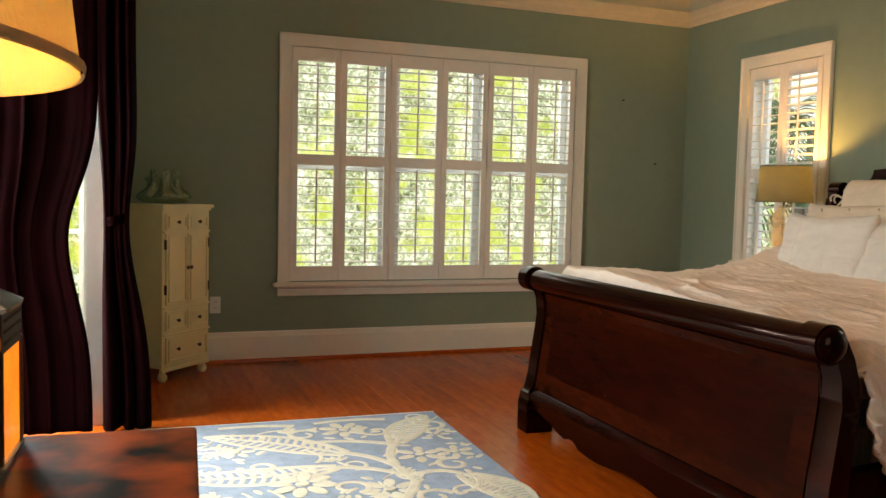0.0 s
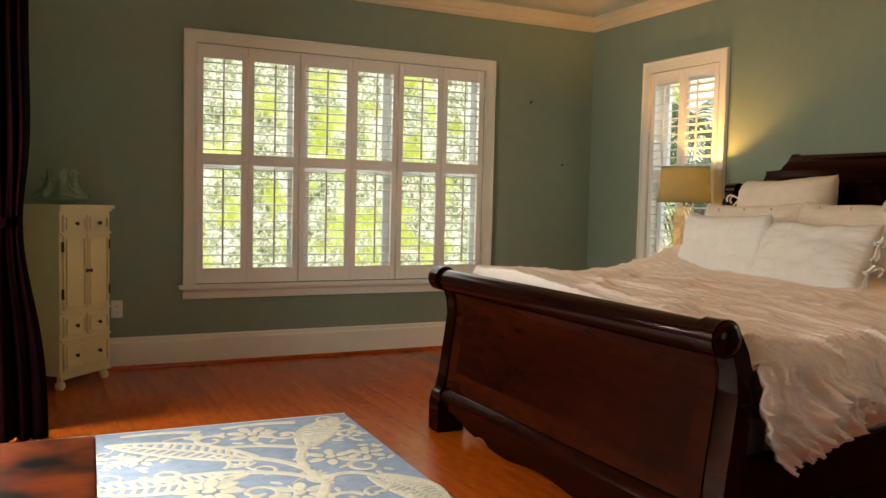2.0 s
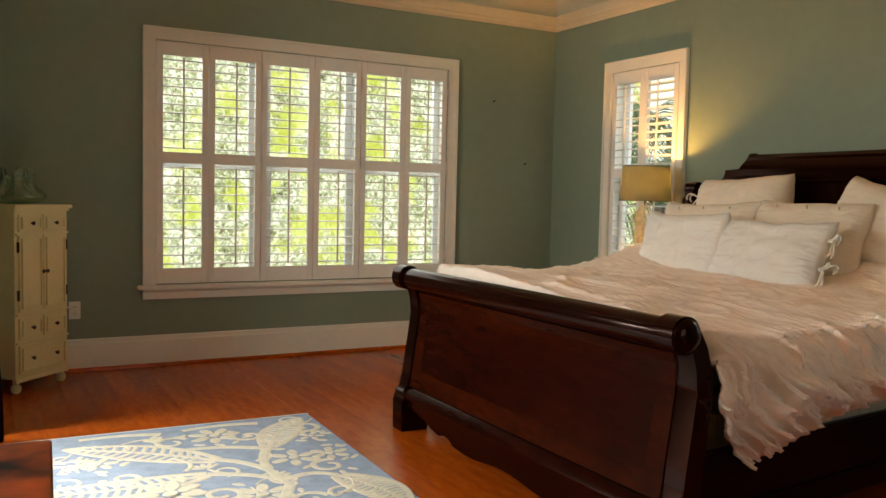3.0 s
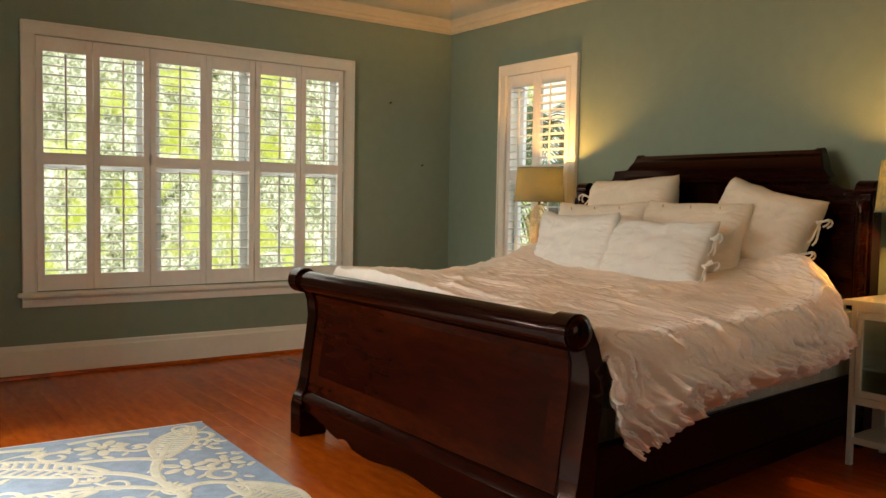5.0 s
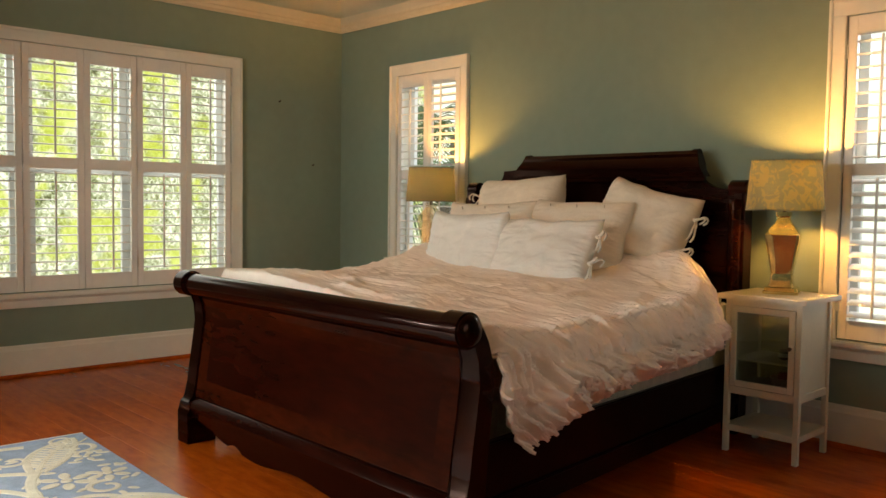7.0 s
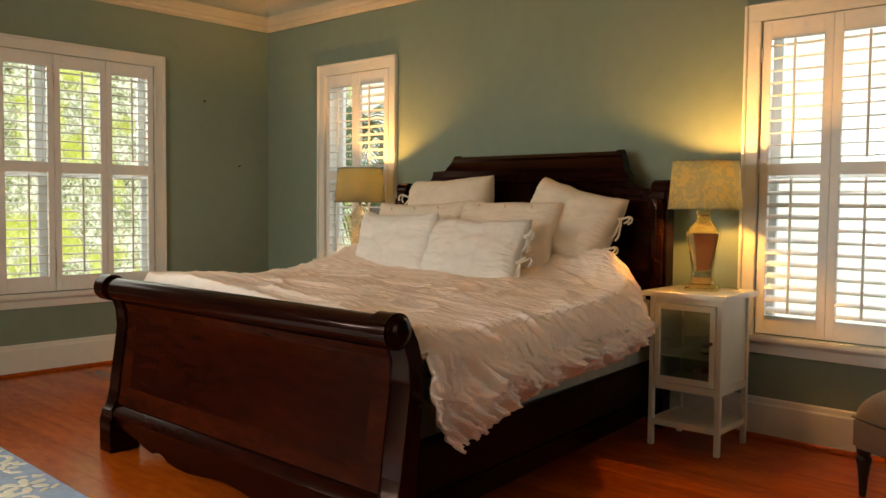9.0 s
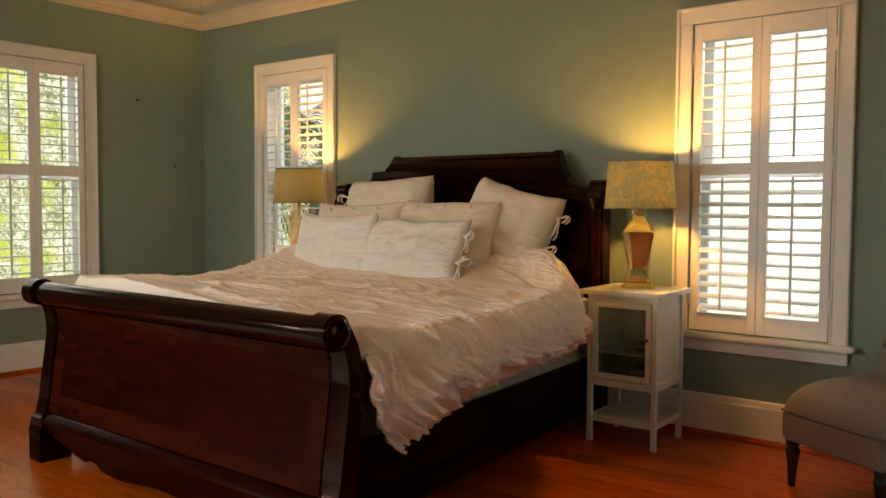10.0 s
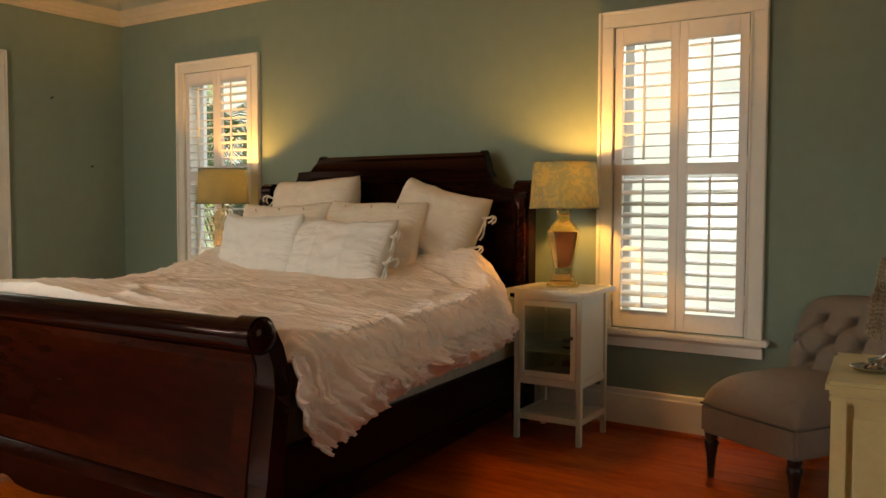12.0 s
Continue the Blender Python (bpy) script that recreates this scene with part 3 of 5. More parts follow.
    for i in range(97):
        u = i / 96
        v = abs(2 * u - 1)
        z = 0.055 + 0.012 * math.cos(v * 9.5) + 0.085 * smoothstep(0.62, 0.98, v) + 0.018 * max(0, math.cos((v - 0.55) * 22)) * (0.35 < v < 0.8)
        pts.append((y0 + 0.102 + w * u, z))
    part("apron", prism(pts + [(y1 - 0.102, 0.166), (y0 + 0.102, 0.166)], 1.945, 1.985, "x"), MAHOGANY, b)
    # side rails
    for ya_, yb_ in ((2.0, 2.215), (3.90, 4.12)):
        bm = bmesh.new()
        L = Vector((4.17 - 2.05, yb_ - ya_, 0))
        rot = Matrix.Translation((2.05, ya_, 0)) @ Matrix.Rotation(math.atan2(L.y, L.x), 4, "Z")
        add_box(bm, 0, L.length, 0, 0.035, 0.20, 0.392, 0.006, rot)
        part("side_rail", bm, RAIL, b, smooth=True)
        for z0, z1, g in ((0.165, 0.198, -0.012), (0.10, 0.1645, 0.004)):
            part("rail_moulding", add_box(bmesh.new(), 0, L.length, g, 0.035 - g, z0, z1, 0.005, rot), RAIL, b, smooth=True)
    # headboard: panel with raised centre, scrolled back at the top
    hy0, hy1 = 2.206, 4.255
    cy0, cy1 = 2.535, 3.786
    out = [(hy0 + 0.08, 0.18), (hy0 + 0.08, 1.27)]
    for i in range(9):
        a = radians(90 * i / 8)
        out.append((cy0 - 0.02 - 0.19 * (1 - math.sin(a)) ** 1.0 * 1.0, 1.29 + 0.12 * (1 - math.cos(a))))
    out2 = [(hy0 + hy1 - p, q) for p, q in out[::-1]]
    part("headboard", prism(out + [(cy0, 1.42), (cy1, 1.42)] + out2, 4.215, 4.262, "x"), MAHOGANY, b, smooth=True)
    prof = [(4.205, 1.36), (4.198, 1.40), (4.212, 1.44), (4.235, 1.468), (4.235, 1.485), (4.255, 1.505), (4.290, 1.505), (4.305, 1.48), (4.295, 1.44), (4.265, 1.40), (4.264, 1.36)]
    bm = prism(prof, cy0 + 0.0, cy1)
    for v in bm.verts:
        k = (1.505 - v.co.z) / 0.14
        mid = (cy0 + cy1) / 2
        v.co.y += (1 if v.co.y > mid else -1) * 0.075 * max(0, k) ** 1.3
    part("crest_rail", bm, MAHOGANY, b, smooth=True, angle=35)
    for y in (cy0 + 0.012, cy1 - 0.012):
        part("crest_scroll", prism(scroll(4.272, 1.485, 0.030, 0, 345, 18), y - 0.018, y + 0.018), MAHOGANY, b, smooth=True)
    part("head_moulding", prism([(4.205, 1.325), (4.192, 1.335), (4.192, 1.352), (4.205, 1.362), (4.214, 1.362), (4.214, 1.325)], cy0 - 0.08, cy1 + 0.08), MAHOGANY, b, smooth=True, angle=30)
    for y in (hy0, hy1 - 0.095):
        bm = box(4.165, 4.27, y, y + 0.095, 0.0, 1.285, 0.012)
        hp = part("head_post", bm, MAHOGANY, b, smooth=True)
        bm = prism(scroll(4.215, 1.292, 0.046, 0, 345, 22), y - 0.004, y + 0.099)
        bmesh.ops.bevel(bm, geom=[e for e in bm.edges if abs(e.verts[0].co.y - e.verts[1].co.y) < 1e-6], offset=0.008, segments=2, affect="EDGES")
        part("post_scroll", bm, MAHOGANY, hp, smooth=True, angle=50)
        part("column", lathe([(0.030, 0.42), (0.038, 0.44), (0.034, 0.47), (0.036, 1.17), (0.040, 1.20), (0.034, 1.235)], 24), MAHOGANY, hp, m=pose(4.168, y + 0.0475, 0), smooth=True)
    return b


bed()


def lerp(a, b, t):
    return a + (b - a) * t


def mattress():
    m = thing("mattress", pose(0, 0, 0), "mattress and box spring under a grey satin sheet", "mattress")
    bm = bmesh.new()
    for z0, z1, d in ((0.33, 0.53, 0.012), (0.535, 0.74, 0.0)):
        vs = []
        for x, ya, yb in ((2.22, 2.07, 3.93), (4.15, 2.25, 4.15)):
            vs += [bm.verts.new((x, y, z)) for y in (ya - 0.01 - d, yb + 0.01 + d) for z in (z0, z1)]
        fs = [bm.faces.new([vs[i] for i in q]) for q in ((0, 1, 3, 2), (4, 6, 7, 5), (0, 4, 5, 1), (2, 3, 7, 6), (0, 2, 6, 4), (1, 5, 7, 3))]
        bmesh.ops.bevel(bm, geom=list({e for f in fs for e in f.edges}), offset=0.045, segments=4, affect="EDGES")
    part("mattress_body", bm, TICKING, m, smooth=True)
    return m


mattress()


HEM = ((0.0, 0.36), (0.05, 0.372), (0.10, 0.40), (0.20, 0.437), (0.36, 0.488), (0.65, 0.50), (0.90, 0.515), (1.0, 0.53))


def along(table, u):
    for (a, p), (b, q) in zip(table, table[1:]):
        if u <= b:
            return lerp(p, q, (u - a) / (b - a))
    return table[-1][1]


def duvet():
    d = thing("duvet", pose(0, 0, 0), "white ruched cotton duvet spread over the bed", "duvet")
    N = noise.noise

    def ridge(a, b, c):
        return max(0.0, 1 - abs(N(Vector((a, b, c)))))

    def f(u, v):
        # u: foot to head, v: near hem, over the top, to the far hem
        x = lerp(2.078, 3.86 + 0.27 * smoothstep(0.24, 0.50, v), u)
        head = smoothstep(0.74, 1.0, u)
        yn = lerp(1.962, 2.10, u) - 0.088 * smoothstep(0.0, 0.22, u) * (1 - smoothstep(0.84, 1, u)) + 0.115 * smoothstep(0.70, 1.0, u)
        yf = lerp(4.00, 4.22, u)
        top = 0.775 + 0.045 * smoothstep(0.45, 0.85, u) + 0.16 * head
        hem = along(HEM, u) + 0.005 * math.sin(u * 57 + 3 * N(Vector((u * 9, 1, 1)))) + 0.010 * N(Vector((u * 14, 3.3, 0)))
        rz = lerp(0.12, 0.36, head)
        ry = lerp(0.18, 0.36, head)
        if v < 0.24:
            t = v / 0.24
            z = lerp(hem, top - rz, t)
            y = yn - 0.075 * smoothstep(0.0, 0.15, u) * (1 - 0.75 * smoothstep(0.7, 1.0, u)) * math.sin(t * 2.85) + 0.060 * (1 - t) ** 2.5 * smoothstep(0.08, 0.30, u)
            nrm = Vector((0, -1, 0.1))
            side = 1.0
        elif v < 0.36:
            a = (v - 0.24) / 0.12 * math.pi / 2
            y = yn + ry * (1 - math.cos(a)) - 0.023 * smoothstep(0.0, 0.15, u) * math.cos(a)
            z = top - rz + rz * math.sin(a)
            nrm = Vector((0, -math.cos(a), math.sin(a)))
            side = 1 - (v - 0.24) / 0.12 * 0.95
        elif v < 0.88:
            t = (v - 0.36) / 0.52
            y = lerp(yn + ry, yf - 0.14, t)
            z = top + 0.028 * math.sin(t * math.pi) + 0.045 * t + 0.030 * (1 - smoothstep(0.02, 0.30, u)) * smoothstep(0.35, 0.9, t) + 0.09 * smoothstep(0.72, 0.98, t) * smoothstep(0.45, 0.8, u) * (1 - head)
            nrm = Vector((0, 0, 1))
            side = 0.05
        else:
            t = (v - 0.88) / 0.12
            y = yf - 0.14 + 0.16 * math.sin(t * math.pi / 2)
            z = top + 0.045 + 0.030 * (1 - smoothstep(0.02, 0.30, u)) + 0.09 * smoothstep(0.45, 0.8, u) * (1 - head) - 0.35 * t * t
            nrm = Vector((0, t, 1 - t))
            side = 0.05
        # narrow irregular gathers on the drop, soft puckers on the top
        arc = v * 3.2
        slow = 1.4 * N(Vector((u * 6, arc * 1.3, 3.0))) + 0.6 * N(Vector((u * 17, arc * 3.1, 8.0)))
        lean = u * 2.03 + 0.26 * arc + 0.05 * slow
        fold = ridge(lean * 12, arc * 1.6, 4.0)
        gather = ridge(lean * 30, arc * 2.2, 14.0)
        crimp = ridge(lean * 55, arc * 7.0, 24.0)
        tiny = N(Vector((u * 150, arc * 45, 6.0)))
        patch = 0.45 + 0.9 * smoothstep(-0.25, 0.35, N(Vector((x * 3.1, arc * 2.3, 31.0))))
        drop = 0.066 * fold ** 3.2 + 0.052 * gather ** 4 + 0.022 * crimp ** 3 + 0.002 * tiny - 0.062
        pucker = 0.020 * ridge(x * 3.4 + slow * 0.5, arc * 3.8, 7.0) ** 3 + 0.007 * ridge(x * 8 + slow, arc * 8, 2.0) ** 2.5 * patch + 0.004 * ridge(x * 19, arc * 17 + slow, 9.0) ** 2 * patch + 0.002 * tiny - 0.018
        disp = side * drop * (0.45 + 0.55 * smoothstep(0.0, 0.07, v)) + (1 - side) * pucker
        big = 0.022 * N(Vector((x * 2.2, y * 2.2, 0.5))) + 0.016 * (1 - side) * N(Vector((x * 4.6, y * 4.6, 4.5)))
        p = Vector((x, y, z)) + nrm * (disp + big * (0.4 + 0.6 * side))
        # the foot end is tucked behind the footboard; the near corner hangs in a point
        p.z -= 0.13 * (1 - smoothstep(0.0, 0.030, u)) * smoothstep(0.25, 0.36, v)
        if v < 0.30 and u < 0.20:
            k = (1 - u / 0.20)
            p.x += 0.17 * k * (1 - v / 0.30) ** 3.5
            p.z -= 0.015 * k * (1 - v / 0.30)
        return p

    part("cover", grid_surface(f, 480, 200, 0.012), DUVET, d, smooth=True, angle=180)

    def band(u, v):
        w = 0.312 + 0.022 * v + 0.006 * N(Vector((u * 11, 1, 0)))
        e = f(u, w)
        return e + Vector((0, -0.35, 0.9)) * (0.001 + 0.004 * math.sin(math.pi * v) * (1 + 0.6 * N(Vector((u * 90, v * 2, 2)))))

    part("stitched_band", grid_surface(band, 380, 6, 0.004), DUVET, d, "gathered band along the edge", smooth=True, angle=180)
    return d


duvet()


def pillow(name, place, w, h, thick, lean, yaw, mat, label, ties=0, band=False, seed=1.0, roll=0.0, slits=0, tie_side=1):
    """A stuffed cushion that stands on its lower edge: local x along its width, z up, face towards local -y."""
    p = thing(name, pose(*place) @ Matrix.Rotation(radians(yaw), 4, "Z") @ Matrix.Rotation(radians(-lean), 4, "X") @ Matrix.Rotation(radians(roll), 4, "Y"), label, "pillow", "pillows on the bed")
    bm = bmesh.new()
    n = 64
    for s in (-1, 1):
        vs = []
        for i in range(n + 1):
            row = []
            for j in range(n + 1):
                a, b = 2 * i / n - 1, 2 * j / n - 1
                edge = (1 - a ** 6) * (1 - b ** 6)
                puff = max(0.0, edge) ** 0.55
                pin = 1 - 0.030 * (1 - b * b) * abs(a) ** 3 - 0.010 * abs(a) ** 3 * abs(b) ** 9
                pinb = 1 - 0.030 * (1 - a * a) * abs(b) ** 3 - 0.010 * abs(b) ** 3 * abs(a) ** 9
                sx = a * w / 2 * pin + 0.012 * abs(a) * noise.noise(Vector((a * 0.8, b * 2.1, seed * 2.9)))
                sz = b * h / 2 * pinb + 0.013 * abs(b) * noise.noise(Vector((a * 2.4, b * 0.8, seed * 4.3)))
                wr = noise.noise(Vector((a * 2.2, b * 2.2, seed * 7.1 + s))) * 0.013 + noise.noise(Vector((a * 5, b * 4, seed * 3.3 + s))) * 0.006
                wr += 0.004 * abs(a) ** 3 * math.sin(b * 24 + 5 * noise.noise(Vector((b * 3, seed, a)))) * max(0, edge) ** 0.5
                rim = max(abs(a), abs(b)) ** 3
                wv = Vector((a * 2.6, b * 2.6, seed * 5.7 + s))
                bend = 1.2 * noise.noise(wv)
                crease = 1 - abs(noise.noise(Vector((a * 3.2 + bend, b * 4.5 + 2 * bend, seed + s))))
                gather = 1 - abs(noise.noise(Vector((a * 4, b * 13 + bend, seed * 1.7))))
                wr += 0.008 * (crease ** 5 - 0.4) * (0.2 + 0.8 * rim) + 0.011 * (gather ** 3 - 0.5) * smoothstep(0.6, 1.0, abs(a))
                y = s * (thick / 2 * puff * (1 - 0.18 * b) + wr * puff)
                if band and min(abs(a - 0.22), abs(a + 0.42)) < 0.035:
                    y += s * 0.004
                sag = -0.015 * (1 - a * a) * (b > 0) * b
                row.append(bm.verts.new((sx, y, sz + h / 2 + sag)))
            vs.append(row)
        for i in range(n):
            for j in range(n):
                bm.faces.new((vs[i][j], vs[i + 1][j], vs[i + 1][j + 1], vs[i][j + 1]))
    bmesh.ops.remove_doubles(bm, verts=bm.verts, dist=0.004)
    part("cushion", bm, mat, p, smooth=True, angle=180)
    rnd = random.Random(int(seed * 100))
    for k in range(slits):
        part("button_loop", box(-0.003, 0.003, -0.004, 0.004, -0.011, 0.011, 0.002), LOOP, p, "short brown button loop", pose((k - 1) * w * 0.27, -thick * 0.36 - 0.004, h * 0.86, 30, 0, 12 - 9 * k))
    for k in range(ties):
        z = h * (0.74 - 0.40 * k)
        part("knot", lathe([(0.002, -0.011), (0.010, -0.006), (0.012, 0.0), (0.009, 0.007), (0.002, 0.011)], 10), mat, p, "knotted cloth tie", pose(tie_side * (w / 2 - 0.004), -0.010, z), smooth=True)
        for q in range(4):
            e = rnd.uniform(0.6, 1.2)
            L = rnd.uniform(0.012, 0.03) if q < 2 else rnd.uniform(0.08, 0.13)
            up = 0.035 if q < 2 else 0.010
            out = 0.075 if q < 2 else 0.030
            pts = [(tie_side * (w / 2 + out * e * math.sin(math.pi * t / 10) + 0.004 * math.sin(t * 1.3)), -0.013 - 0.006 * t * (q % 2), z + up * math.sin(math.pi * t / 7) - L * t / 7) for t in range(8)]
            part("tie", tube(pts, 0.0058, 6), mat, p, smooth=True)
    return p


# all face the foot of the bed
PZ = 0.80
pillow("euro_pillow", (3.94, 3.60, PZ + 0.09), 0.66, 0.49, 0.24, 14, -90, PILLOW_C, "large square cream linen pillow against the headboard", 1, seed=1.1, roll=-3, tie_side=-1)
pillow("euro_pillow", (3.92, 2.76, PZ + 0.09), 0.57, 0.45, 0.24, 22, -84, PILLOW_C, "large square cream linen pillow with side ties", 2, seed=2.3, roll=15)
pillow("pillow", (3.76, 3.68, PZ + 0.01), 0.76, 0.41, 0.17, 12, -92, PILLOW_C, "cream buttoned linen pillow in the middle row", 0, seed=3.1, roll=-1, slits=3)
pillow("pillow", (3.70, 3.00, PZ + 0.01), 0.65, 0.45, 0.16, 24, -84, PILLOW_C, "cream buttoned linen pillow in the middle row", 0, seed=4.7, roll=1, slits=3)
pillow("pillow", (3.45, 3.553, PZ), 0.66, 0.355, 0.15, 11, -95, PILLOW_W, "white linen pillow in the front row", 0, True, seed=5.2, roll=-1)
pillow("pillow", (3.385, 2.95, PZ - 0.012), 0.61, 0.375, 0.15, 28, -84, PILLOW_W, "white linen pillow with side ties in the front row", 2, True, seed=6.4, roll=0.6)


# ---- night tables and lamps ----


def night_table(m, label):
    t = thing("nightstand", m, label, "nightstand", "night tables beside the bed")
    w, d, h = 0.37, 0.35, 0.776
    part("tabletop", box(-0.035, w + 0.03, -0.03, d + 0.04, h - 0.024, h, 0.003), WHITEFURN, t)
    q = 0.026
    for x, y in ((0, 0), (w - q, 0), (0, d - q), (w - q, d - q)):
        part("leg", box(x, x + q, y, y + q, 0.0, h - 0.0245, 0.002), WHITEFURN, t)
    for z0, z1 in ((0.105, 0.135), (0.29, 0.325), (h - 0.055, h - 0.025)):
        part("front_rail", box(0.0265, w - 0.0265, 0.002, 0.030, z0, z1, 0.001), WHITEFURN, t)
    for x0 in (0.003, w - 0.025):
        part("side_rail", box(x0, x0 + 0.022, 0.0265, d - 0.0265, 0.105, 0.135, 0.001), WHITEFURN, t)
        part("side_rail", box(x0, x0 + 0.022, 0.0265, d - 0.0265, 0.29, 0.325, 0.001), WHITEFURN, t)
        part("side_panel", box(x0 + 0.007, x0 + 0.014, 0.0265, d - 0.0265, 0.326, h - 0.0245), WHITEFURN, t)
    g = part("back_pane", box(0.0265, w - 0.0265, d - 0.014, d - 0.010, 0.29, h - 0.0245), CABGLASS, t, "clear glass back")
    g.visible_shadow = False
    part("back_rail", box(0.0265, w - 0.0265, d - 0.030, d - 0.0145, h - 0.055, h - 0.0245), WHITEFURN, t)
    part("shelf", box(0.0265, w - 0.0265, 0.031, d - 0.015, 0.118, 0.134), WHITEFURN, t)
    part("shelf", box(0.0285, w - 0.0285, 0.031, d - 0.015, 0.305, 0.322), WHITEFURN, t)
    part("shelf", box(0.0285, w - 0.0285, 0.031, d - 0.015, 0.452, 0.462), WHITEFURN, t)
    door = part("door", box(0.029, 0.057, -0.004, 0.016, 0.328, h - 0.058, 0.002), WHITEFURN, t)
    for b in ((w - 0.057, w - 0.029, 0.328, h - 0.058), (0.0575, w - 0.0575, 0.328, 0.358), (0.0575, w - 0.0575, h - 0.086, h - 0.058)):
        part("door_frame", box(b[0], b[1], -0.004, 0.016, b[2], b[3], 0.002), WHITEFURN, door)
    g = part("pane", box(0.057, w - 0.057, 0.005, 0.008, 0.357, h - 0.085), CABGLASS, door, "clear glass door pane")
    g.visible_shadow = False
    part("knob", lathe([(0.004, 0), (0.004, 0.012), (0.009, 0.016), (0.010, 0.022), (0.006, 0.027), (0.001, 0.028)], 16), BRONZE, door, "small dark knob", pose(w - 0.043, -0.004, 0.545, 90), smooth=True)
    return t


NT = night_table(pose(3.868, 2.125, 0, 0, 0, -88.5), "white painted nightstand with a glazed door")
copy_thing(NT, pose(3.93, 4.80, 0, 0, 0, -90) @ Matrix.Diagonal((1, 1, 0.7965 / 0.7765, 1)))["label"] = "white painted nightstand on the far side of the bed"


def table_lamp(m, k, label, shade_k=1.0, body=GOLD, cloth=SHADE, cloth_label="olive damask drum shade"):
    l = thing("table_lamp", m, label, "lamp", "table lamps")
    part("lamp_base", lathe([(0.083, 0), (0.083, 0.012), (0.078, 0.016), (0.074, 0.030), (0.060, 0.036), (0.053, 0.052), (0.049, 0.085), (0.049, 0.098)], 40, 8), body, l, smooth=True, angle=25)
    part("vase", lathe([(0.049, 0.0985), (0.053, 0.12), (0.062, 0.17), (0.072, 0.23), (0.078, 0.270), (0.0795, 0.288), (0.076, 0.296), (0.056, 0.325), (0.038, 0.345), (0.033, 0.356), (0.031, 0.372), (0.036, 0.378), (0.037, 0.398), (0.012, 0.402)], 40, 8), body, l, smooth=True, angle=25)
    part("stem", lathe([(0.008, 0.38), (0.008, 0.42), (0.014, 0.422), (0.014, 0.455)], 12), BRONZE, l)
    part("bulb", lathe([(0.012, 0.455), (0.02, 0.468), (0.028, 0.488), (0.026, 0.505), (0.010, 0.520), (0.001, 0.522)], 16), BULB, l, "lit warm bulb", smooth=True)
    bm = lathe([(0.193 * shade_k, 0.405), (0.173 * shade_k, 0.648)], 56, caps=False)
    bmesh.ops.solidify(bm, geom=bm.faces[:], thickness=0.003)
    sh = part("shade", bm, cloth, l, cloth_label, smooth=True)
    for r, z in ((0.1945, 0.405), (0.1745, 0.643)):
        bm = lathe([(r * shade_k, z), (r * shade_k + 0.001, z + 0.006)], 56, caps=False)
        bmesh.ops.solidify(bm, geom=bm.faces[:], thickness=0.001)
        part("hem", bm, cloth, sh)
    for a in (0, 120, 240):
        part("spider", tube([(0.006, 0, 0.445), (0.10, 0, 0.60), (0.172 * shade_k, 0, 0.62)], 0.002, 5), BRONZE, sh, m=pose(0, 0, 0, 0, 0, a))
    return l


table_lamp(pose(4.09, 1.955, 0.7765, 0, 0, 19), 1, "gold mercury glass table lamp, lit, with an olive damask shade", 0.93)
table_lamp(pose(4.12, 4.57, 0.7965, 0, 0, 10), 1, "glass table lamp behind the bed, lit, with an olive drum shade", 0.93, MERCURY, SHADE_DIM, "plain olive linen drum shade")
bulb("lamp_light_near", (4.09, 1.955, 0.7765 + 0.567), 35, WARM, 0.032)
bulb("lamp_light_far", (4.12, 4.57, 0.7765 + 0.567), 32, WARM, 0.032)
bulb("lamp_light_front", (-0.255, 0.65, 1.42), 30, WARM, 0.032)


# ---- corner cabinet ----


